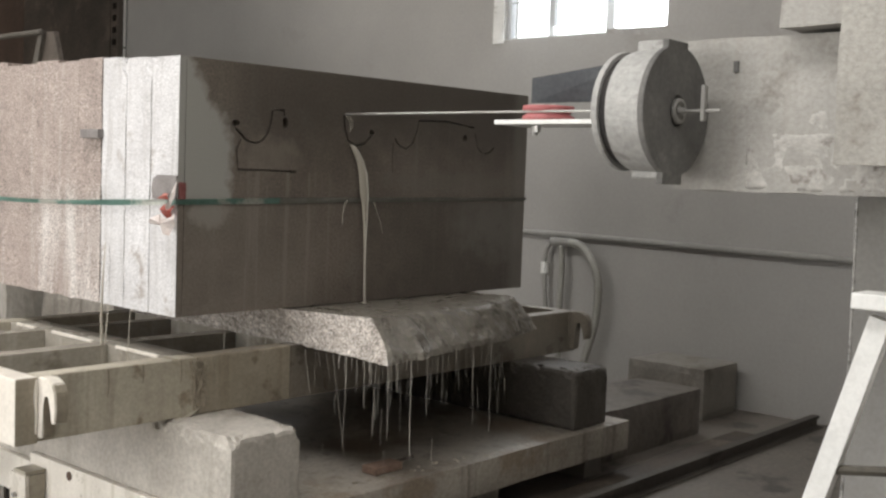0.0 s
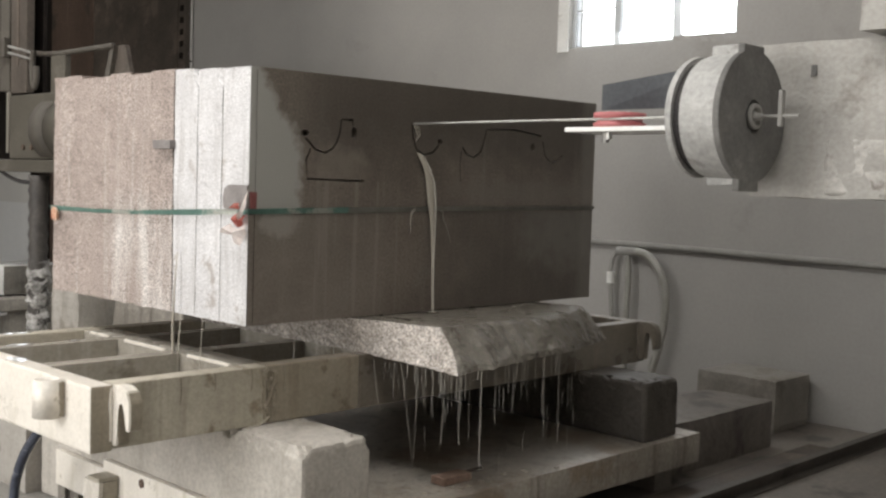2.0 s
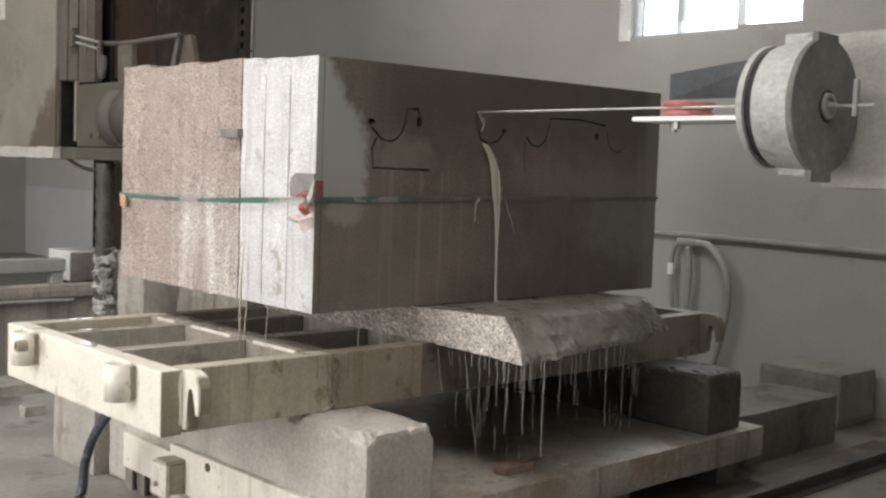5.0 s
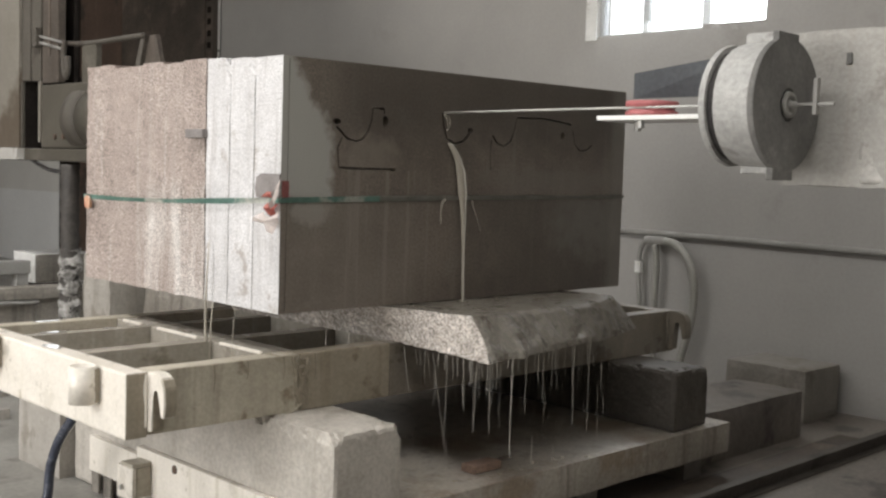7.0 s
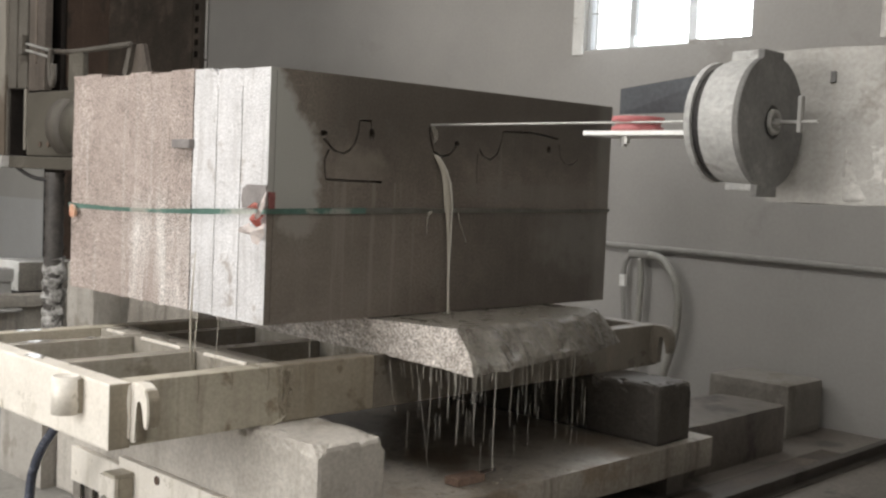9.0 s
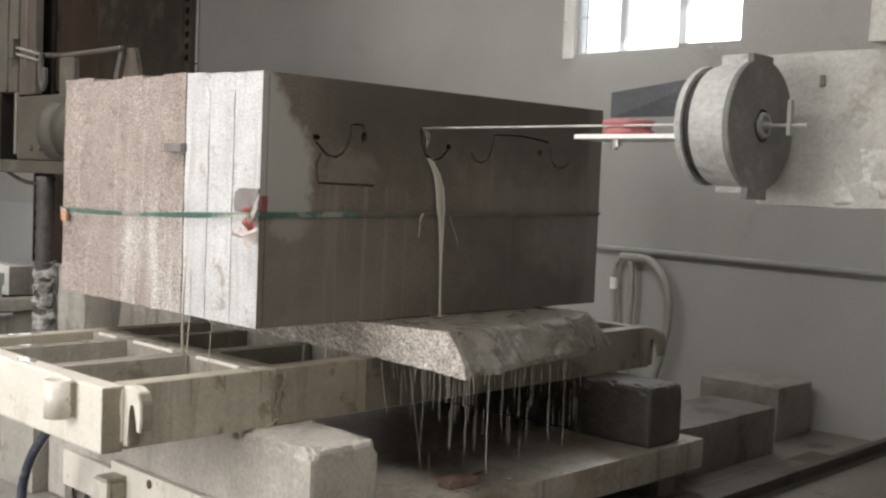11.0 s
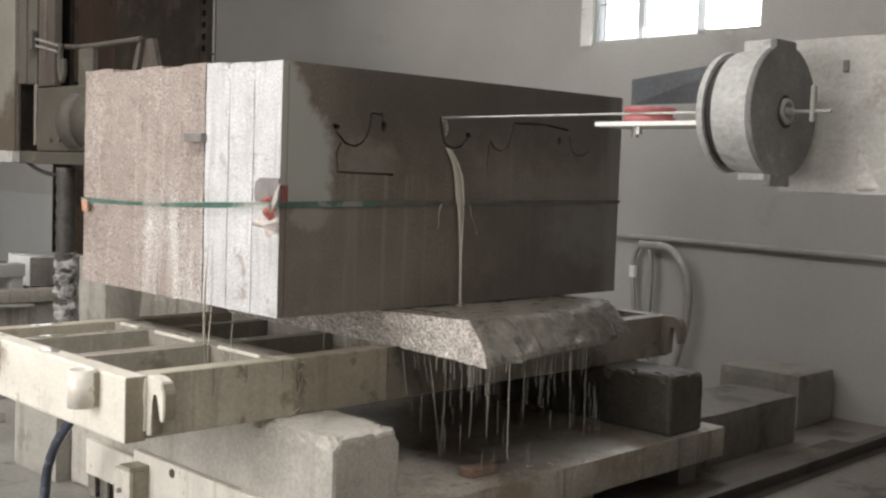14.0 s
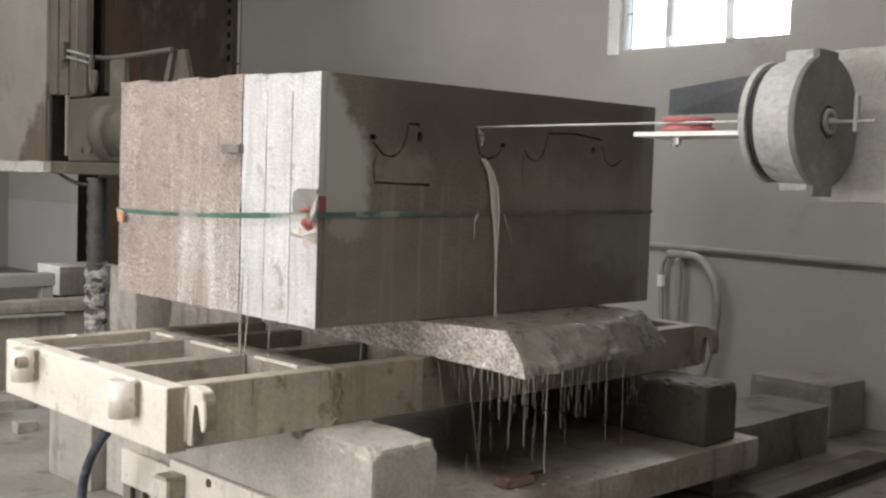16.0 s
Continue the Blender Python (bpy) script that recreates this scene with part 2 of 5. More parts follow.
M_ORANGE = mat("orange_wrapper", (0.42, 0.17, 0.11), (0.52, 0.36, 0.24), 0.5, scale=26, grain=90, speck=0.1, bump=0.2, stain=((0.62, 0.55, 0.50), 30.0, 0.4))
M_PAD = mat("grey_rubber_pad", (0.17, 0.153, 0.145), (0.24, 0.22, 0.21), 0.7, scale=12, grain=80, speck=0.1, bump=0.15)
M_PUDDLE = plain("clear_puddle", (0.30, 0.28, 0.25), 0.03)
M_POOL = mat("standing_slurry", (0.20, 0.18, 0.15), (0.27, 0.245, 0.205), 0.12, scale=2, grain=40, speck=0.05, bump=0.03)
M_WOOD = mat("wet_timber", (0.22, 0.145, 0.11), (0.32, 0.225, 0.175), 0.7, scale=10, grain=70, speck=0.2, bump=0.3)
M_HOSE = mat("blue_black_hose", (0.045, 0.05, 0.07), (0.07, 0.077, 0.10), 0.22, scale=8, grain=60, speck=0.1, bump=0.05)
M_PIPE = mat("grey_water_pipe", (0.25, 0.242, 0.226), (0.32, 0.31, 0.29), 0.8, scale=6, grain=60, speck=0.06, bump=0.1, spec=0.15)
M_HOSE_GREY = mat("clouded_hose", (0.265, 0.255, 0.23), (0.33, 0.32, 0.29), 0.5, scale=6, grain=60, speck=0.06, bump=0.1)
M_BELLOWS = mat("wrapped_bellows", (0.035, 0.031, 0.028), (0.07, 0.062, 0.055), 0.6, scale=9, grain=50, speck=0.2, bump=0.4, stain=((0.14, 0.127, 0.113), 7.0, 0.3))
M_PLASTIC = mat("dusty_plastic_wrap", (0.13, 0.124, 0.115), (0.40, 0.385, 0.36), 0.3, scale=22, grain=60, speck=0.2, bump=0.5)
M_ALU = mat("window_aluminium", (0.55, 0.57, 0.58), (0.62, 0.64, 0.65), 0.45, 0.3, scale=6, grain=60, speck=0.03, bump=0.05)


def wet_face():
    """Sawn granite face: soaked brown, dry and pale grey beside the edge, streaked under the cuts."""
    m = mat("wet_sawn_granite", (0.112, 0.092, 0.075), (0.18, 0.15, 0.123), 0.36, scale=2.6, grain=95, speck=0.24, bump=0.14, streak=((0.175, 0.15, 0.124), 0.42, 9.0), stain=((0.165, 0.142, 0.118), 3.4, 0.38))
    nt = m.node_tree
    n, link = nt.nodes, nt.links.new
    b = n["Principled BSDF"]
    colour = b.inputs["Base Color"].links[0].from_socket
    tc, sep = n.new("ShaderNodeTexCoord"), n.new("ShaderNodeSeparateXYZ")
    link(tc.outputs["Object"], sep.inputs[0])
    x, z = sep.outputs[0], sep.outputs[2]

    def op(kind, a, c=0.0, d=None, clamp=False):
        node = n.new("ShaderNodeMath")
        node.operation, node.use_clamp = kind, clamp
        for i, v in enumerate((a, c, d)):
            if v is None:
                continue
            if isinstance(v, (int, float)):
                node.inputs[i].default_value = v
            else:
                link(v, node.inputs[i])
        return node.outputs[0]

    def clouds(scale, stretch=(1, 1, 1), detail=6.0):
        mp, tex = n.new("ShaderNodeMapping"), n.new("ShaderNodeTexNoise")
        mp.inputs["Scale"].default_value = stretch
        tex.inputs["Scale"].default_value, tex.inputs["Detail"].default_value = scale, detail
        link(tc.outputs["Object"], mp.inputs["Vector"])
        link(mp.outputs[0], tex.inputs["Vector"])
        return op("SUBTRACT", tex.outputs["Fac"], 0.5)

    def step(v, at, width):
        """0 below at, 1 above at + width."""
        return op("MULTIPLY", op("SUBTRACT", v, at), 1.0 / width, clamp=True)

    def both(*fs):
        out = fs[0]
        for f in fs[1:]:
            out = op("MULTIPLY", out, f)
        return out

    def patch(cx, cz, rx, rz, edge):
        """An uneven oval patch of the face."""
        u = op("MULTIPLY", op("SUBTRACT", x, cx), 1.0 / rx)
        v = op("MULTIPLY", op("SUBTRACT", z, cz), 1.0 / rz)
        r = op("ADD", op("MULTIPLY", u, u), op("MULTIPLY", v, v))
        r = op("ADD", r, op("ADD", op("MULTIPLY", mottle, 4.0), op("MULTIPLY", fine, 1.6)))
        return op("SUBTRACT", 1.0, step(r, 1.0 - edge, 2 * edge), clamp=True)

    def lay(f, amount, c):
        nonlocal colour
        mx = n.new("ShaderNodeMix")
        mx.data_type = "RGBA"
        link(op("MULTIPLY", f, amount), mx.inputs[0])
        link(colour, mx.inputs[6])
        mx.inputs[7].default_value = rgb(c)
        colour = mx.outputs[2]

    mottle, fine, runs = clouds(11.0), clouds(34.0), clouds(34.0, (1, 1, 0.035), 3.0)
    below = op("LESS_THAN", z, 0.452)
    # soaked nearly black below the strap beyond the jet, with a drying smudge in it
    soak = both(step(op("ADD", x, op("MULTIPLY", mottle, 0.5)), 0.86, 0.42), below)
    lay(soak, 0.40, (0.040, 0.035, 0.031))
    # darker along the top, patchy below the strap beside the dry corner
    lay(both(step(op("ADD", z, op("MULTIPLY", mottle, 0.25)), 0.56, 0.22), step(x, 0.08, 0.3)), 0.62, (0.050, 0.042, 0.035))
    lay(both(below, op("SUBTRACT", 1.0, step(op("ADD", x, op("MULTIPLY", mottle, 0.6)), 0.45, 0.4), clamp=True)), 0.34, (0.20, 0.175, 0.147))
    lay(both(patch(1.92, 0.33, 0.27, 0.16, 0.9), below), 0.7, (0.16, 0.148, 0.128))
    lay(both(patch(1.62, 0.55, 0.46, 0.055, 0.5)), 0.45, (0.15, 0.135, 0.115))
    # mottled stone inside the first cut, runs of slurry under it
    lay(both(patch(0.44, 0.64, 0.15, 0.07, 0.9)), 0.5, (0.22, 0.19, 0.157))
    under = both(op("LESS_THAN", z, 0.575), step(x, 0.27, 0.04), op("SUBTRACT", 1.0, step(x, 0.70, 0.3), clamp=True))
    lay(both(step(runs, 0.03, 0.12), under), 0.5, (0.235, 0.21, 0.178))
    lay(both(step(runs, 0.10, 0.12), step(x, 0.8, 0.2)), 0.3, (0.19, 0.175, 0.15))
    lay(both(step(op("ADD", mottle, fine), 0.06, 0.16), below, op("SUBTRACT", 1.0, step(x, 0.15, 0.3), clamp=True)), 0.4, (0.21, 0.185, 0.155))
    # dry edge above the strap, widening downwards; a dry patch under the strap; a dry strip at the far end
    reach = op("MINIMUM", op("MULTIPLY_ADD", z, -0.69, 0.757), 0.268)
    reach = op("ADD", reach, op("ADD", op("MULTIPLY", mottle, 0.11), op("MULTIPLY", fine, 0.07)))
    dry = both(step(op("SUBTRACT", reach, x), 0.0, 0.045), op("GREATER_THAN", z, 0.452))
    lay(dry, 0.94, (0.325, 0.315, 0.288))
    lay(both(patch(0.155, 0.395, 0.085, 0.05, 0.55), below), 0.6, (0.30, 0.28, 0.25))
    lay(step(op("MULTIPLY_ADD", mottle, 0.06, x), 2.07, 0.05), 0.45, (0.22, 0.205, 0.18))
    link(colour, b.inputs["Base Color"])
    link(op("MULTIPLY_ADD", dry, 0.4, 0.36), b.inputs["Roughness"])
    return m


M_WET = wet_face()


M_WATER = plain("slurry_water", (0.44, 0.40, 0.335), 0.3, 0.85)
M_DRIP = plain("clear_drip", (0.62, 0.58, 0.52), 0.12, 0.6)
M_FILM = plain("thin_splash_water", (0.44, 0.40, 0.335), 0.2, 0.35)
M_GLASS = plain("window_glass", (1, 1, 1), 0.02, 1.0, 1.0, 1.45)


# ---- mesh helpers ----
def root_of(ob):
    while ob.parent:
        ob = ob.parent
    return ob


def part(name, bm, material, parent, label="", smooth=False, origin=None):
    """Links a bmesh, made in the hall's own metres, as one mesh object under a thing or a part."""
    base = root_of(parent).location if parent else Vector((0, 0, 0))
    at = Vector(origin) if origin else base
    for v in bm.verts:
        v.co -= at
    me = bpy.data.meshes.new(name)
    bmesh.ops.recalc_face_normals(bm, faces=bm.faces[:])
    bm.to_mesh(me)
    bm.free()
    me.materials.append(material)
    if smooth:
        for p in me.polygons:
            p.use_smooth = True
    ob = new(name, me)
    if parent:
        ob.parent = parent
        if origin:
            ob.location = at - base
    else:
        ob.location = at
    if label:
        ob["label"] = label
    return ob


def thing(name, at, label, category, group="", kind=""):
    ob = new(name)
    ob.location = at
    ob.empty_display_size = 0.1
    return tagged(ob, label, category, group, kind)


def setting(name, bm, material, label, category):
    return tagged(part(name, bm, material, None), label, category, kind="structure")


def box(x0, y0, z0, x1, y1, z1, bevel=0.0, bm=None):
    bm = bm or bmesh.new()
    made = bmesh.ops.create_cube(bm, size=1.0)["verts"]
    for v in made:
        v.co = ((x0 + x1) / 2 + v.co.x * (x1 - x0), (y0 + y1) / 2 + v.co.y * (y1 - y0), (z0 + z1) / 2 + v.co.z * (z1 - z0))
    if bevel:
        edges = list({e for v in made for e in v.link_edges})
        bmesh.ops.bevel(bm, geom=edges, offset=bevel, segments=2, affect="EDGES", profile=0.6)
    return bm


def rod(p0, p1, r, seg=16, r2=None, bm=None, caps=True):
    bm = bm or bmesh.new()
    p0, p1 = Vector(p0), Vector(p1)
    d = p1 - p0
    m = Matrix.Translation((p0 + p1) / 2) @ d.to_track_quat("Z", "Y").to_matrix().to_4x4()
    bmesh.ops.create_cone(bm, cap_ends=caps, segments=seg, radius1=r, radius2=r if r2 is None else r2, depth=d.length, matrix=m)
    return bm


def prism(points, axis, a, z, bm=None):
    """A polygon of (u, v) pairs pushed from a to z along an axis: x: (y, z), y: (x, z), z: (x, y)."""
    bm = bm or bmesh.new()

    def co(u, v, w):
        return {"x": (w, u, v), "y": (u, w, v), "z": (u, v, w)}[axis]

    lo = [bm.verts.new(co(u, v, a)) for u, v in points]
    hi = [bm.verts.new(co(u, v, z)) for u, v in points]
    k = len(points)
    bm.faces.new(lo)
    bm.faces.new(hi[::-1])
    for i in range(k):
        bm.faces.new((lo[i], hi[i], hi[(i + 1) % k], lo[(i + 1) % k]))
    return bm


def lathe(profile, centre, axis="y", seg=48, bm=None):
    """Turns (along, radius) pairs round an axis through the centre."""
    bm = bm or bmesh.new()
    rings = []
    for d, r in profile:
        ring = []
        for i in range(seg):
            a = 2 * math.pi * i / seg
            u, v = r * math.cos(a), r * math.sin(a)
            c = {"y": (u, d, v), "z": (u, v, d), "x": (d, u, v)}[axis]
            ring.append(bm.verts.new(Vector(centre) + Vector(c)))
        rings.append(ring)
    for a, b in zip(rings, rings[1:]):
        for i in range(seg):
            bm.faces.new((a[i], a[(i + 1) % seg], b[(i + 1) % seg], b[i]))
    bm.faces.new(rings[0][::-1])
    bm.faces.new(rings[-1])
    return bm


def sweep(points, r, seg=10, bm=None, radii=None):
    """A round bar along a line of points, smoothed between them."""
    bm = bm or bmesh.new()
    pts = [Vector(p) for p in points]
    line = []
    for i in range(len(pts) - 1):
        a, b, c, d = pts[max(i - 1, 0)], pts[i], pts[i + 1], pts[min(i + 2, len(pts) - 1)]
        for k in range(6):
            t = k / 6
            line.append(0.5 * ((2 * b) + (c - a) * t + (2 * a - 5 * b + 4 * c - d) * t * t + (3 * b - a - 3 * c + d) * t ** 3))
    line.append(pts[-1])
    rings = []
    for i, p in enumerate(line):
        d = (line[min(i + 1, len(line) - 1)] - line[max(i - 1, 0)]).normalized()
        side = d.cross(Vector((0.13, 0.31, 1.0)) if abs(d.z) < 0.9 else Vector((1, 0.2, 0))).normalized()
        up = side.cross(d)
        rr = r if radii is None else float(np.interp(i / (len(line) - 1), np.linspace(0, 1, len(radii)), radii))
        rings.append([bm.verts.new(p + rr * (math.cos(2 * math.pi * k / seg) * side + math.sin(2 * math.pi * k / seg) * up)) for k in range(seg)])
    for a, b in zip(rings, rings[1:]):
        for i in range(seg):
            bm.faces.new((a[i], a[(i + 1) % seg], b[(i + 1) % seg], b[i]))
    bm.faces.new(rings[0][::-1])
    bm.faces.new(rings[-1])
    return bm


def rough_box(x0, y0, z0, x1, y1, z1, step, amount, freq=6.0, bm=None, sides="xyz", seed=0.0, worn=0.0):
    """A box cut into a grid, its edges worn round, roughened by noise."""
    bm = bm or bmesh.new()
    made = bmesh.ops.create_cube(bm, size=1.0)["verts"]
    for v in made:
        v.co = ((x0 + x1) / 2 + v.co.x * (x1 - x0), (y0 + y1) / 2 + v.co.y * (y1 - y0), (z0 + z1) / 2 + v.co.z * (z1 - z0))
    for axis, size in enumerate((x1 - x0, y1 - y0, z1 - z0)):
        cuts = max(0, int(round(size / step)) - 1)
        if cuts:
            edges = [e for e in bm.edges if abs((e.verts[0].co - e.verts[1].co)[axis]) > 1e-4 and abs((e.verts[0].co - e.verts[1].co)[axis]) > size * 0.9]
            bmesh.ops.subdivide_edges(bm, edges=edges, cuts=cuts, use_grid_fill=True)
    if worn:
        lo, hi = Vector((x0, y0, z0)), Vector((x1, y1, z1))
        for v in bm.verts:
            r = worn * (0.75 + 0.6 * noise.noise(v.co * 5.0 + Vector((seed, 0, 2))))
            inner = Vector([min(max(v.co[i], lo[i] + r), hi[i] - r) for i in range(3)])
            d = v.co - inner
            if d.length > r:
                v.co = inner + d.normalized() * r
    for v in bm.verts:
        n = noise.noise_vector(v.co * freq + Vector((seed, seed * 1.7, 3.1))) + 0.5 * noise.noise_vector(v.co * freq * 2.7 + Vector((seed, 9.1, seed)))
        v.co += Vector((n.x if "x" in sides else 0, n.y if "y" in sides else 0, n.z if "z" in sides else 0)) * amount
    return bm


# ---- the hall ----
EAST, WEST, NORTH, SOUTH, ROOF = 4.7, -6.6, 14.5, -9.0, 6.0


def wall_with_holes(axis_at, thick, a, b, holes, height, low=0.0):
    """A wall across x from a to b, with rectangular openings (y0, z0, y1, z1) in order along it."""
    x0, x1 = sorted((axis_at, axis_at + thick))
    bm = bmesh.new()
    at = a
    for y0, z0, y1, z1 in holes:
        for p in ((at, low, y0, height), (y0, low, y1, z0), (y0, z1, y1, height)):
            if p[3] - p[1] > 0.001:
                box(x0, p[0], p[1], x1, p[2], p[3], bm=bm)
        at = y1
    return box(x0, at, low, x1, b, height, bm=bm)


def build_hall():
    setting("floor", box(-14, -16, -0.2, 12, 20, 0.0), M_FLOOR, "grey wet concrete floor with slurry stains", "floor")
    setting("wall_east", wall_with_holes(EAST, 0.24, SOUTH, NORTH, ((0.62, 2.72, 2.19, 3.85), (11.9, 2.4, 13.3, 3.4)), ROOF), M_WALL, "grey plastered wall with high windows", "wall")
    # west wall, south wall and roof are unseen, kept pale to bounce light
    setting("wall_west", wall_with_holes(WEST, -0.24, SOUTH, NORTH, ((-0.7, 0.0, 3.3, 4.0),), ROOF), M_PAINT, "pale plastered wall out of view, with a wide open gate", "wall")
    setting("wall_north", box(WEST, NORTH, 0, EAST, NORTH + 0.24, ROOF), M_WALL, "grey plastered end wall", "wall")
    setting("wall_south", box(WEST, SOUTH - 0.24, 0, EAST, SOUTH, ROOF), M_PAINT, "grey plastered end wall", "wall")
    setting("ceiling", box(WEST - 0.24, SOUTH - 0.24, ROOF, EAST + 0.24, NORTH + 0.24, ROOF + 0.15), M_CEIL, "pale sheet roof out of view, throws light back down", "ceiling")
    setting("dado", box(EAST - 0.006, 3.2, 0, EAST - 0.001, NORTH, 1.12), M_DADO, "grey painted dado on the wall", "wall paint")
    setting("wall_paint", wall_with_holes(EAST - 0.006, 0.005, 9.5, NORTH, ((11.9, 2.4, 13.3, 3.4),), 3.6, 1.12), M_PAINT, "pale grey painted upper wall", "wall paint")
    # window: frame, two mullions, three panes, rough sill
    w = thing("window_1", (EAST, 1.4, 2.72), "white aluminium window with three bright panes", "window", kind="structure")
    bm = bmesh.new()
    for a in ((0.622, 2.722, 0.66, 3.848), (2.12, 2.722, 2.188, 3.848), (0.66, 2.722, 2.12, 2.745), (0.66, 3.80, 2.12, 3.848)):
        box(EAST + 0.05, a[0], a[1], EAST + 0.12, a[2], a[3], bm=bm)
    part("window_frame", bm, M_ALU, w)
    for y, d in ((1.15, 0.075), (1.703, 0.055)):
        part("mullion", box(EAST + 0.045, y - d / 2, 2.745, EAST + 0.1, y + d / 2, 3.8), M_ALU, w)
    part("sash_rail", box(EAST + 0.05, 1.731, 3.03, EAST + 0.07, 2.12, 3.04), M_ALU, w)
    for a, b in ((0.66, 1.112), (1.188, 1.675), (1.731, 2.12)):
        ob = part("pane", box(EAST + 0.078, a, 2.745, EAST + 0.084, b, 3.8), M_GLASS, w)
        ob.visible_shadow = False
    part("window_sill", rough_box(EAST + 0.0, 0.6, 2.70, EAST + 0.048, 1.15, 2.755, 0.022, 0.009, 26), M_WALL, w, "chipped mortar sill")
    part("window_sill", rough_box(EAST + 0.0, 1.16, 2.70, EAST + 0.048, 2.14, 2.728, 0.022, 0.005, 22), M_WALL, w, "chipped mortar sill")
    part("jamb_trim", box(EAST - 0.012, 2.15, 2.70, EAST + 0.048, 2.26, 3.9), M_WHITE, w, "pale painted jamb trim")
    w2 = thing("window_2", (EAST, 12.6, 2.4), "bright window mirrored in the puddles on the cart", "window", kind="structure")
    bm = bmesh.new()
    for a in ((11.902, 2.402, 11.94, 3.398), (13.26, 2.402, 13.298, 3.398), (11.94, 2.402, 13.26, 2.44), (11.94, 3.36, 13.26, 3.398)):
        box(EAST + 0.05, a[0], a[1], EAST + 0.12, a[2], a[3], bm=bm)
    part("window_frame", bm, M_ALU, w2)
    part("mullion", box(EAST + 0.045, 12.58, 2.44, EAST + 0.1, 12.62, 3.36), M_ALU, w2)
    for a, b in ((11.94, 12.58), (12.62, 13.26)):
        part("pane", box(EAST + 0.078, a, 2.44, EAST + 0.084, b, 3.36), M_GLASS, w2).visible_shadow = False
    glow = bpy.data.materials.new("white_daylight")
    glow.use_nodes = True
    gb = glow.node_tree.nodes["Principled BSDF"]
    gb.inputs["Base Color"].default_value = (0.8, 0.8, 0.8, 1)
    gb.inputs["Emission Color"].default_value = (0.97, 0.99, 1.0, 1)
    gb.inputs["Emission Strength"].default_value = 2.6
    setting("backdrop", box(EAST + 4.0, -6, -1, EAST + 4.05, 24, 9), glow, "bright white daylight outside the windows", "sky")
    setting("wet_floor", box(0.32, -4.5, 0.0, EAST - 0.002, 1.75, 0.005), M_MUD, "brown slurry film on the wet floor", "floor")
    # concrete plinth between the two sleepers
    for x in (0.5, 1.45, 2.35):
        setting("plinth_pier", box(x, -0.36, 0.0, x + 0.16, 1.6, 0.14), M_CONC_DARK, "short dark concrete pier under the plinth", "pier")
    setting("plinth", rough_box(0.33, -0.46, 0.14, 2.62, 1.7, 0.30, 0.06, 0.003, 7, worn=0.012), M_PLINTH, "stained concrete plinth under the cart, wet with slurry", "plinth")


build_hall()


# ---- foundations and cart ----
def sleeper(x0, x1, z0, material, label):
    t = thing("concrete_sleeper", ((x0 + x1) / 2, 0.6, z0), label, "concrete beam", "sleepers under the cart")
    bm = rough_box(x0, -0.42, z0, x1, 1.62, 0.609, 0.02, 0.003, 14, seed=x0, worn=0.024)
    for v in bm.verts:
        edge = min(v.co.x - x0, x1 - v.co.x, v.co.y + 0.42) + (0.609 - v.co.z)
        chip = noise.noise(v.co * 21 + Vector((x0, 0, 7)))
        if edge < 0.05 and chip > 0.12:
            v.co.z -= 0.05 * (chip - 0.12)
            v.co.x += 0.045 * (chip - 0.12) * (1 if v.co.x < (x0 + x1) / 2 else -1)
    for v in bm.verts:
        v.co.z = min(v.co.z, 0.6095)
    part("beam", bm, material, t)
    return t


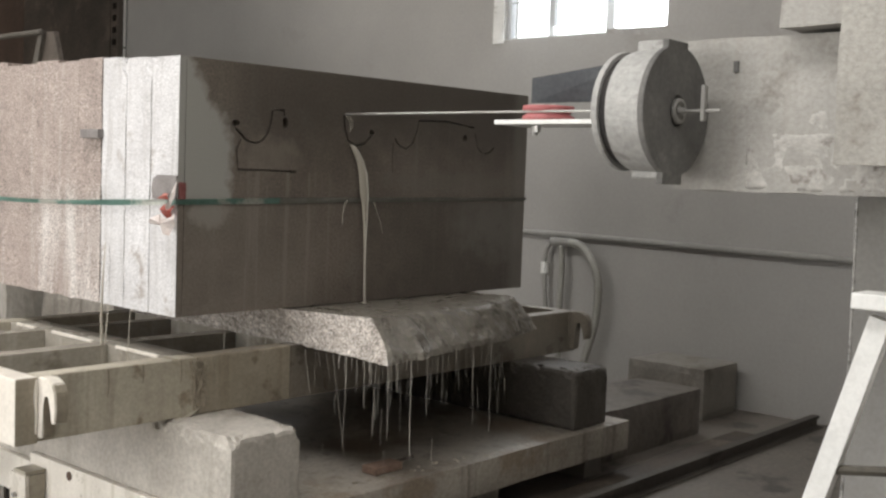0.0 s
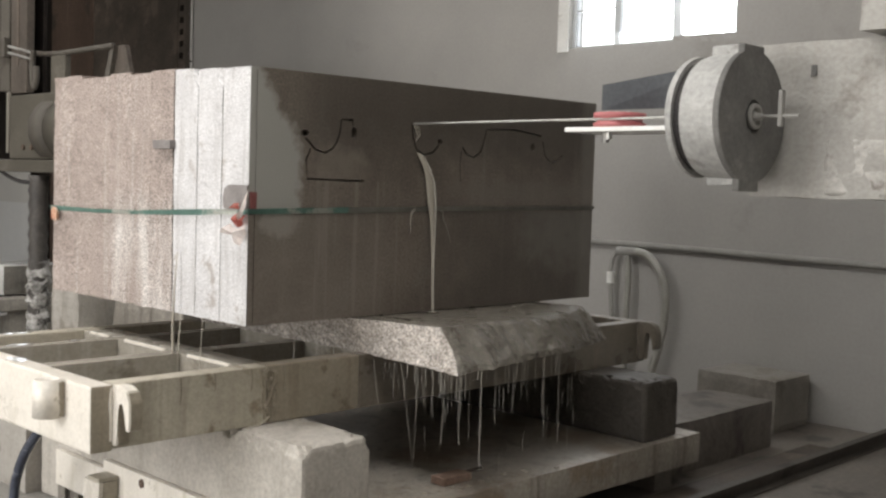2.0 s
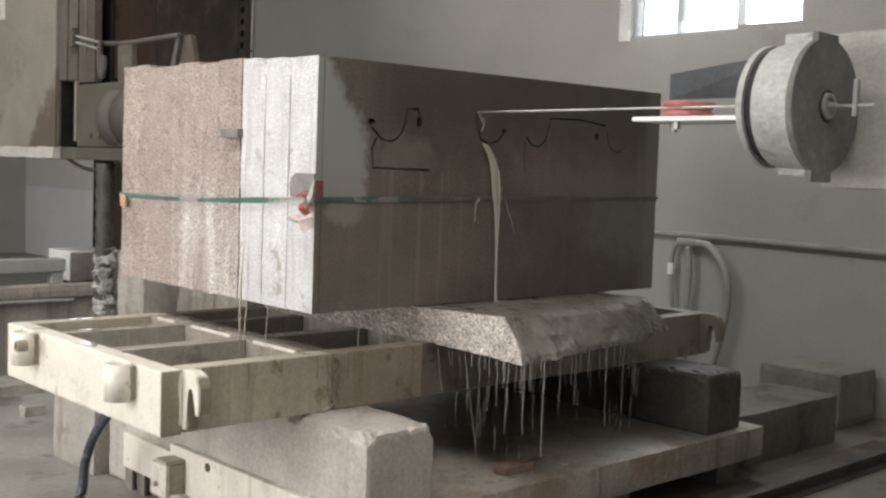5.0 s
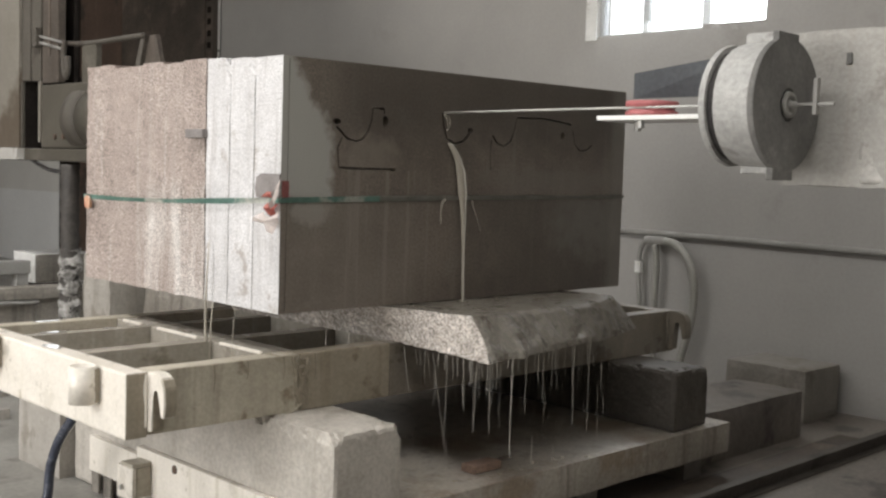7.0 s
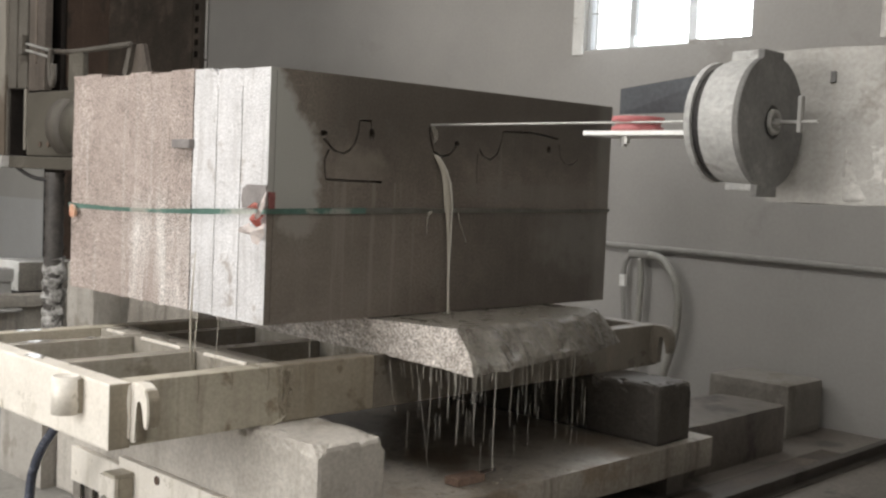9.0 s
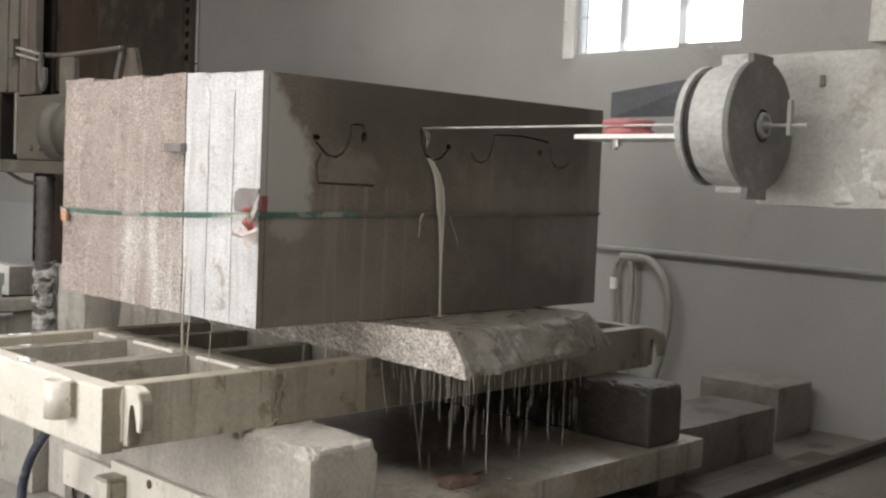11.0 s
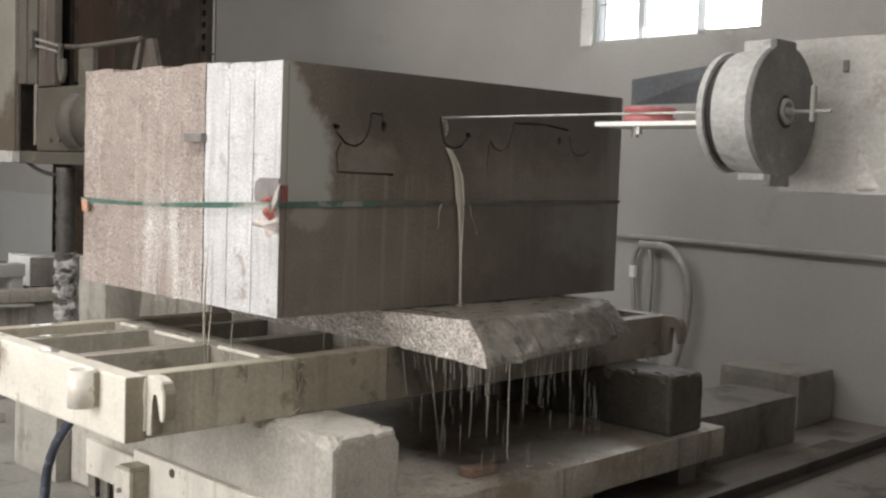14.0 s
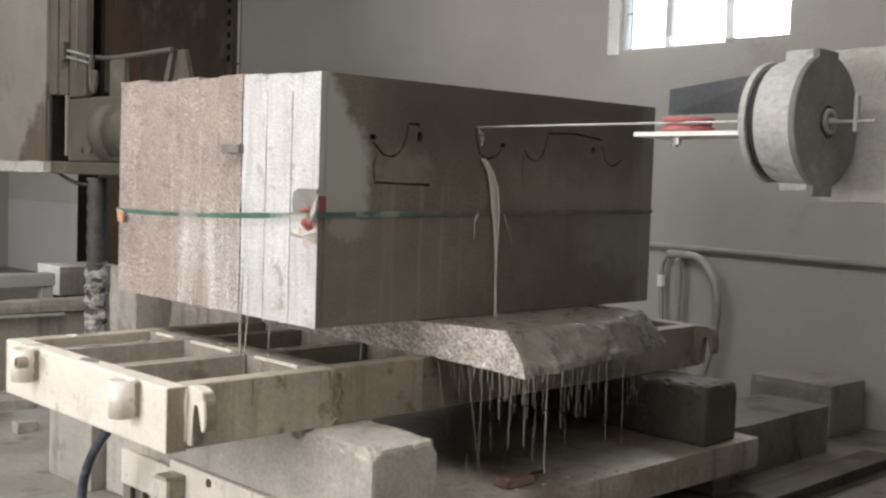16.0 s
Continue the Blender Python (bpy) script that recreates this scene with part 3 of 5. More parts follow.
def build_cart():
    sleeper(-0.045, 0.292, 0.0, M_CONC, "dusty concrete sleeper with worn edges, splashed with slurry")
    # far sleeper: wet concrete blackened further, shade under the cart in its colour
    sleeper(2.14, 2.45, 0.301, M_CONC_SOAK_SHADE, "wet concrete sleeper, toned dark for the shade under the cart")
    ped = rough_box(-0.11, 1.64, 0.0, 0.45, 2.12, 0.60, 0.05, 0.004, 7, seed=4)
    tagged(part("concrete_pedestal", ped, M_CONC_STREAK, None), "stained concrete pedestal behind the cart", "pedestal")
    cart = thing("stone_cart", (1.0, 0.67, 0.61), "cream-painted welded steel stone cart, dusty and chipped", "cart")
    z0, z1 = 0.61, 0.84
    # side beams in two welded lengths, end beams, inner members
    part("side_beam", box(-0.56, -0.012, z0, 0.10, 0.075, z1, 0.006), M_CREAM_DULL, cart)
    # lengths under the block step darker: its shade is toned into the paint
    part("side_beam", box(0.104, -0.010, z0, 0.58, 0.075, z1, 0.006), M_CREAM_OLD_SHADE, cart, "splashed length of the beam, shade toned into its paint")
    part("side_beam", box(0.583, -0.010, z0, 2.73, 0.075, z1, 0.006), M_CREAM_WET_SHADE, cart, "wet length of the beam, the slab's shade in its colour")
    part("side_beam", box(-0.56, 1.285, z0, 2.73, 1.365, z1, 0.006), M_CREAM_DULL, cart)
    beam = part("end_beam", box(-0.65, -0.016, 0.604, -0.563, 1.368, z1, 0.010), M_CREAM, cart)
    beam.data.materials.append(M_CREAM_OLD_SHADE)
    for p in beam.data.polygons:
        # south face takes the darker paint: shade in the colour
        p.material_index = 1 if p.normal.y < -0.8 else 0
    part("end_beam", box(2.64, 0.078, z0, 2.728, 1.282, z1, 0.006), M_CREAM_WET_SHADE, cart)
    for y, w in ((0.467, 0.085), (0.975, 0.055)):
        part("inner_beam", box(-0.56, y, z0 + 0.02, 2.637, y + w, z1 - 0.003, 0.004), M_CREAM_FILM, cart)
    for x in (0.0, 0.66, 1.32, 1.98):
        wide = 0.15 if x < 0.5 else 0.075
        for a, b in ((0.078, 0.464), (0.555, 0.972), (1.033, 1.282)):
            part("cross_member", box(x, a, z0 + 0.02, x + wide, b, z1 - 0.004, 0.004), M_CREAM_FILM, cart)
            if x < 0.5:
                part("welded_lip", box(x - 0.004, a + 0.03, z1 - 0.012, x + 0.010, b - 0.06, z1 + 0.001, 0.003), M_CREAM, cart, "bright welded edge strip")
    # standing water on the beam tops
    for k, (x, y, a, b) in enumerate(((-0.603, 0.66, 0.034, 0.075), (-0.43, 1.003, 0.07, 0.022), (-0.32, 1.325, 0.085, 0.026), (-0.19, 1.003, 0.03, 0.02))):
        rng = random.Random(k)
        ring = [(x + a * r * math.cos(w), y + b * r * math.sin(w)) for w, r in [(q * math.pi / 7, rng.uniform(0.6, 1.1)) for q in range(14)]]
        part("puddle", prism(ring, "z", z1 - 0.004, z1 + 0.002), M_PUDDLE, cart, "thin puddle of clear water")
    part("pan", box(-0.555, 0.08, 0.612, 2.63, 1.28, 0.628), M_POOL, cart, "pan of standing slurry water")
    # weld seam
    rng = random.Random(11)
    for dx in (0.0, 0.022, -0.02, 0.01, -0.008, 0.034):
        top = z1 - rng.uniform(0.0, 0.03)
        pts = [(0.10 + dx + rng.uniform(-0.012, 0.012), -0.013, top - (top - z0 - rng.uniform(0.0, 0.05)) * i / 8) for i in range(9)]
        part("weld_seam", sweep(pts, 0.006, 6, radii=[rng.uniform(0.003, 0.010) for _ in range(14)]), M_CREAM_OLD_SHADE, cart, "lumpy weld seam", True)
    part("weld_drip", sweep([(0.11, -0.015, 0.64), (0.06, -0.016, 0.612), (0.0, -0.014, 0.606)], 0.005), M_CREAM_DULL, cart, "", True)
    # dried slurry runs down the side beam
    rng = random.Random(41)
    for k in range(6):
        x = -0.60 + 0.15 * k + rng.uniform(-0.05, 0.05)
        ln = rng.uniform(0.03, 0.14)
        part("slurry_run", sweep([(x, -0.012, 0.838), (x + 0.004, -0.0135, 0.838 - ln * 0.5), (x, -0.0125, 0.838 - ln)], 0.003, 6, radii=[0.004, 0.003, 0.002]), M_CREAM_OLD_SHADE, cart, "thin run of dried slurry", True)
    # lifting hooks: inverted J plates
    def hook(x, material, label):
        j = [(-0.013, 0.840), (-0.075, 0.842), (-0.112, 0.828), (-0.132, 0.795), (-0.136, 0.735), (-0.130, 0.695), (-0.108, 0.688), (-0.098, 0.745), (-0.090, 0.780), (-0.075, 0.787), (-0.060, 0.780), (-0.052, 0.750), (-0.050, 0.630), (-0.013, 0.625)]
        bm = prism(j, "x", x, x + 0.05)
        bmesh.ops.bevel(bm, geom=bm.edges[:], offset=0.004, segments=2, affect="EDGES")
        ob = part("lifting_hook", bm, material, cart, label)
        ob.data.materials.append(M_CREAM_OLD_SHADE if material is M_CREAM else material)
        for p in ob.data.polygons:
            # faces turned from the gate get the darker tone, shade in the colour
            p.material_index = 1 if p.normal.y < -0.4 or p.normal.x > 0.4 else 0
        part("hook_weld", sweep([(x - 0.004, -0.014, 0.83), (x - 0.007, -0.016, 0.76), (x - 0.003, -0.015, 0.70), (x - 0.005, -0.014, 0.64)], 0.007, 6, radii=[0.005, 0.009, 0.006, 0.008, 0.005]), material, ob, "", True)

    hook(-0.567, M_CREAM, "flame-cut steel hook welded to the beam")
    hook(2.66, M_CREAM_WET_SHADE, "wet flame-cut steel hook, toned dark for the shaded far corner")
    # pipe sockets on the end beam
    for y, z in ((0.213, 0.772), (1.072, 0.772)):
        sock = part("pipe_socket", lathe([(-0.068, 0.050), (0.068, 0.050), (0.068, 0.040), (-0.05, 0.040)], (-0.694, y, z), "z", 32), M_CREAM, cart, "short open pipe socket", True)
        part("socket_weld", rough_box(-0.672, y - 0.044, z - 0.065, -0.648, y - 0.022, z + 0.06, 0.012, 0.005, 40), M_CREAM_OLD_SHADE, sock, "lumpy dark weld")
    part("socket_bolt", lathe([(-0.03, 0.024), (0.012, 0.024), (0.012, 0.012), (-0.03, 0.012)], (-0.728, 0.995, 0.795), "x", 16), M_CREAM_OLD_SHADE, cart, "ring nut on the socket")
    # bracket on the sleeper
    br = thing("steel_bracket", (-0.08, 1.25, 0.1), "cream steel rail with a lug bolted to the concrete sleeper", "bracket")
    part("plate", box(-0.08, 0.943, 0.10, -0.048, 1.39, 0.266, 0.004), M_CREAM, br)
    part("rail", box(-0.08, -0.1, 0.10, -0.048, 0.94, 0.305, 0.004), M_CREAM, br)
    part("arm", box(-0.175, 0.80, 0.245, -0.083, 0.90, 0.262, 0.003), M_CREAM_DULL, br)
    part("lug", box(-0.175, 0.80, 0.10, -0.155, 0.935, 0.244, 0.004), M_CREAM, br)
    # lug side in the duller copy: its shaded face put into the colour
    part("lug_side", box(-0.154, 0.80, 0.11, -0.083, 0.818, 0.243, 0.003), M_CREAM_DULL, br)
    part("bolt", rod((-0.175, 0.88, 0.15), (-0.19, 0.88, 0.15), 0.012, 6), M_STEEL, br)
    part("rust_spot", rod((-0.0805, 0.61, 0.268), (-0.084, 0.61, 0.268), 0.02, 10), M_RUST, br, "rusty bolt head")
    for y in (0.2, 1.18, 1.30):
        part("foot", box(-0.078, y, 0.0, -0.066, y + 0.07, 0.099, 0.003), M_PIER, br)
    # hose under the cart
    hs = sweep([(-0.30, 0.70, 0.63), (-0.34, 0.93, 0.55), (-0.35, 1.00, 0.46), (-0.35, 1.136, 0.331), (-0.35, 1.219, 0.197), (-0.36, 1.228, 0.06), (-0.40, 1.20, 0.025), (-0.55, 1.10, 0.02), (-0.9, 0.95, 0.02)], 0.022, 12)
    tagged(part("water_hose", hs, M_HOSE, None, smooth=True), "blue-black rubber hose hanging under the cart", "hose")
    # timber offcut and rod on the plinth
    off = thing("timber_offcut", (0.95, -0.3, 0.31), "wet brown timber offcut with a rod stub", "offcut")
    part("block", box(0.79, -0.33, 0.304, 0.96, -0.25, 0.338, 0.004), M_WOOD, off)
    part("rod", rod((0.96, -0.285, 0.328), (1.07, -0.285, 0.328), 0.009, 8), M_GRIME, off)


build_cart()


# ---- stone ----
def kerf(line, w=0.0046):
    """Outline of a narrow saw cut along a line of (x, z) points."""
    left, right = [], []
    for i, p in enumerate(line):
        a, b = Vector(line[max(i - 1, 0)]), Vector(line[min(i + 1, len(line) - 1)])
        d = (b - a).normalized()
        nrm = Vector((-d.y, d.x)) * w
        left.append(Vector(p) + nrm)
        right.append(Vector(p) - nrm)
    return left + right[::-1]


def oval(x, z, a, b):
    return [Vector((x + a * math.cos(k * math.pi / 6), z + b * math.sin(k * math.pi / 6))) for k in range(12)]


CUTS = [
    kerf([(0.030, 1.012), (0.030, 1.3), (0.031, 1.6), (0.031, 1.988)], 0.0016),
    kerf([(0.268, 1.742), (0.296, 1.720), (0.318, 1.700), (0.345, 1.690), (0.380, 1.688), (0.408, 1.702), (0.432, 1.728), (0.450, 1.775), (0.456, 1.826), (0.518, 1.828), (0.520, 1.806)]),
    kerf([(0.298, 1.700), (0.276, 1.655), (0.280, 1.615), (0.286, 1.578), (0.590, 1.576)]),
    oval(0.526, 1.776, 0.017, 0.024),
    oval(0.268, 1.762, 0.022, 0.012),
    kerf([(0.860, 1.832), (0.868, 1.775), (0.890, 1.722), (0.940, 1.702), (0.990, 1.712), (1.030, 1.748)]),
    oval(1.036, 1.765, 0.018, 0.012),
    kerf([(1.180, 1.590), (1.172, 1.660), (1.178, 1.728)], 0.003),
    kerf([(1.186, 1.748), (1.215, 1.715), (1.265, 1.702), (1.310, 1.730), (1.336, 1.790), (1.346, 1.838), (1.550, 1.846), (1.755, 1.828)], 0.0042),
    kerf([(1.768, 1.800), (1.785, 1.735), (1.825, 1.704), (1.880, 1.706), (1.925, 1.735)], 0.0032),
    oval(1.690, 1.770, 0.016, 0.02),
]


def front_slab(x0, x1, y0, y1, z0, z1, material, parent):
    """The outer slab with the moulding cuts sawn into its face."""
    bm = bmesh.new()
    outer = [bm.verts.new((x, y0, z)) for x, z in ((x0, z0), (x1, z0), (x1, z1 + 0.022), (x0, z1))]
    back = [bm.verts.new((v.co.x, y1, v.co.z)) for v in outer]
    edges = [bm.edges.new((outer[i], outer[(i + 1) % 4])) for i in range(4)]
    loops = []
    for cut in CUTS:
        vs = [bm.verts.new((p.x, y0, p.y)) for p in cut]
        edges += [bm.edges.new((vs[i], vs[(i + 1) % len(vs)])) for i in range(len(vs))]
        loops.append(vs)
    bmesh.ops.triangle_fill(bm, edges=edges, use_beauty=True, use_dissolve=False)
    for vs in loops:
        deep = [bm.verts.new((v.co.x, y0 + 0.03, v.co.z)) for v in vs]
        for i in range(len(vs)):
            bm.faces.new((vs[i], vs[(i + 1) % len(vs)], deep[(i + 1) % len(vs)], deep[i]))
        bm.faces.new(deep)
    for i in range(4):
        bm.faces.new((outer[i], outer[(i + 1) % 4], back[(i + 1) % 4], back[i]))
    bm.faces.new(back)
    ob = part("slab", bm, material, parent, "sawn slab with wavy moulding cuts, wet and brown")
    ob.data.materials.append(M_PALE)
    for p in ob.data.polygons:
        if abs(p.normal.x) > 0.9 and p.area > 0.05:
            p.material_index = 1
    return ob


def build_stone():
    pack = thing("granite_block", (0.0, 0.0, 1.0), "strapped block of eight upright granite slabs, partly wet", "stone block")
    L = 2.20
    front_slab(0.0, L, 0.0, 0.178, 1.002, 2.0, M_WET, pack)
    for k, (a, b, top) in enumerate(((0.186, 0.357, 2.004), (0.366, 0.536, 2.012))):
        bm = rough_box(0.002 + 0.003 * k, a, 1.002, L, b, top, 0.04, 0.0035, 14, seed=k, sides="xz")
        for v in bm.verts:
            v.co.z = max(v.co.z, 1.001)
            if v.co.z > 1.99:
                v.co.z += 0.01 * v.co.x
            if v.co.z > 1.94 and v.co.x < 0.06 and abs(v.co.y - a) < 0.03:
                v.co.z -= 0.03 * (k + 0.3)
                v.co.x += 0.01
        part("slab", bm, M_PALE, pack, "pale dusty granite slab")
    for k, (a, b, top) in enumerate(((0.556, 0.737, 2.018), (0.741, 0.908, 2.012), (0.911, 1.088, 2.022), (1.091, 1.358, 2.014), (1.361, 1.636, 2.03))):
        bm = rough_box(0.012 + 0.0012 * k, a, 1.002, L - 0.02 * (k % 2), b, top, 0.035, 0.004, 12, seed=5, sides="xz")
        for v in bm.verts:
            v.co.z = max(v.co.z, 1.001 - 0.012 * k if v.co.x < 0.3 else 1.001)
        part("slab", bm, M_PINK_DUST if k in (0, 1, 2) else M_PINK, pack, "rough split pinkish-brown granite slab")
    # strap round the pack
    bm = bmesh.new()
    ring = [(-0.006, -0.006, 1.445), (0.5, -0.006, 1.452), (1.1, -0.006, 1.464), (L + 0.006, -0.006, 1.478), (L + 0.006, 1.642, 1.44), (0.004, 1.642, 1.40), (-0.006, 1.2, 1.404), (-0.010, 0.8, 1.412), (-0.010, 0.4, 1.425)]
    k = len(ring)
    rows = []
    for i, (x, y, z) in enumerate(ring):
        tilt = 0.004 * math.sin(i * 1.7)
        rows.append([bm.verts.new((x, y, z - 0.010)), bm.verts.new((x - (0.003 if y > 0 and x < 1 else 0), y - (0.003 if y < 0 else 0), z + 0.010 + tilt))])
    for i in range(k):
        a, b = rows[i], rows[(i + 1) % k]
        bm.faces.new((a[0], b[0], b[1], a[1]))
    bmesh.ops.solidify(bm, geom=bm.faces[:], thickness=0.002)
    strap = part("packing_strap", bm, M_STRAP, None)
    strap.data.materials.append(M_STRAP_MUD)
    for p in strap.data.polygons:
        if p.center.x > 0.4 and p.center.y < 0.1:
            p.material_index = 1
    tagged(strap, "dusty green plastic packing strap round the stone", "strap")
    # corner protectors
    bm = prism([(-0.006, 1.452), (0.145, 1.452), (0.155, 1.49), (0.147, 1.53), (0.115, 1.546), (-0.006, 1.546)], "x", -0.012, -0.004)
    tagged(part("rubber_pad", bm, M_PAD, None), "grey rubber corner pad above the strap", "pad")
    wr = thing("corner_wrapper", (-0.01, 0.06, 1.38), "crumpled red and white wrapper under the strap", "wrapper")

    def crumple(poly, x, thick, seed):
        """A creased sheet of wrapper: a fan from its middle, pushed in and out."""
        bm = bmesh.new()
        poly = [(y * 0.85 - 0.035, z + 0.008) for y, z in poly]
        cy, cz = sum(p[0] for p in poly) / len(poly), sum(p[1] for p in poly) / len(poly)
        rng = random.Random(seed)
        mid = bm.verts.new((x - thick, cy, cz))
        rim = []
        for i, (y, z) in enumerate(poly):
            y2, z2 = poly[(i + 1) % len(poly)]
            rim.append(bm.verts.new((x - rng.uniform(0, thick * 0.6), y, z)))
            rim.append(bm.verts.new((x - rng.uniform(0, thick), (y + y2) / 2 + rng.uniform(-0.005, 0.005), (z + z2) / 2)))
        for i in range(len(rim)):
            bm.faces.new((mid, rim[i], rim[(i + 1) % len(rim)]))
        bmesh.ops.solidify(bm, geom=bm.faces[:], thickness=0.002)
        return bm

    part("wrapper", crumple([(0.125, 1.388), (0.12, 1.422), (0.075, 1.428), (0.035, 1.422), (0.04, 1.385), (0.08, 1.375)], -0.014, 0.02, 1), M_WRAP_RED, wr)
    part("wrapper_tail", crumple([(0.185, 1.352), (0.12, 1.390), (0.05, 1.372), (-0.01, 1.395), (-0.008, 1.352), (0.02, 1.308), (0.07, 1.325), (0.11, 1.343)], -0.026, 0.035, 2), M_WRAP_WHITE, wr, "white torn end")
    part("wrapper_flap", crumple([(0.0, 1.525), (0.012, 1.46), (0.055, 1.408), (0.085, 1.40), (0.055, 1.44)], -0.022, 0.016, 3), M_WRAP_WHITE, wr, "white pointed flap")
    part("wrapper_top", crumple([(0.15, 1.448), (0.10, 1.468), (0.06, 1.468), (0.06, 1.446)], -0.026, 0.008, 4), M_WRAP_RED, wr)
    bm = rough_box(0.002, -0.012, 1.455, 0.03, -0.003, 1.52, 0.02, 0.002, 28, seed=3)
    part("wrapper_fold", bm, M_WRAP_DARK, wr, "folded round the corner")
    bm = rough_box(-0.012, 1.545, 1.345, 0.004, 1.605, 1.405, 0.012, 0.005, 30, seed=8, worn=0.02)
    tagged(part("corner_wrapper", bm, M_ORANGE, None), "crumpled orange wrapper at the far corner", "wrapper")
    # wedge stuck in the joint
    bm = box(-0.022, 0.53, 1.685, 0.03, 0.665, 1.722, 0.003)
    tagged(part("wedge", bm, M_PAD, None), "dark flat wedge stuck between two slabs", "wedge")
    # bearer slab: one flat split facet, a ragged sloping front
    def along(s, steps):
        for (a, p), (b, q) in zip(steps, steps[1:]):
            if s <= b:
                return p + (q - p) * (s - a) / (b - a)
        return steps[-1][1]

    bm = rough_box(0.0, -0.5, 0.842, 1.0, 1.25, 0.998, 0.02, 0.0, 8)
    for v in bm.verts:
        s, y, z = v.co
        h = (z - 0.842) / 0.156
        low = along(s, ((0.0, -0.618), (0.10, -0.585), (0.16, -0.597), (0.22, -0.565), (0.40, -0.521), (0.63, -0.487), (0.97, -0.33), (1.0, -0.29)))
        high = along(s, ((0.0, -0.417), (0.05, -0.43), (0.45, -0.405), (0.75, -0.388), (0.92, -0.30), (1.0, -0.24)))
        front = low * (1 - h) + high * h
        if y < -0.1:
            y = -0.1 + (y + 0.1) / 0.4 * (-0.1 - front)
        yy = min(y, 0.0)
        west = (1 - h) * (0.62 + 0.115 * yy) + h * (0.547 - 0.235 * yy)
        x = west + s * ((1.95 - 0.13 * h) - west)
        q = Vector((x, y, z))
        if s < 0.004:
            v.co = q + Vector((1.0, 0.2, 0.2)) * (0.006 * noise.noise(q * 18) + 0.007 * noise.noise(q * 47))
        elif y < -0.13 and 0.03 < h < 0.97:
            ridge = 1 - 2 * abs(noise.noise(q * Vector((9, 5, 2.5))))
            v.co = q + noise.noise_vector(q * 22) * 0.010 + Vector((0, -0.5, 0.3)) * 0.016 * ridge
        else:
            v.co = q + noise.noise_vector(q * 11) * 0.004 + noise.noise_vector(q * 30) * 0.004
        v.co.z = min(max(v.co.z, 0.842), 0.999) if y > -0.02 else min(max(v.co.z, 0.83), 1.002)
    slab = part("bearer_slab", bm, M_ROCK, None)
    slab.data.materials.append(M_ROCK_WET_SHADE)
    # all but the split west end go dark: wet, with shade in the colour
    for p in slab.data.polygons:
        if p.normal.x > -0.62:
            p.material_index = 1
    tagged(slab, "wet rough-split granite slab under the block", "stone slab")


build_stone()


# ---- wire saw, near head ----
WX, WZ = 0.87, 1.83


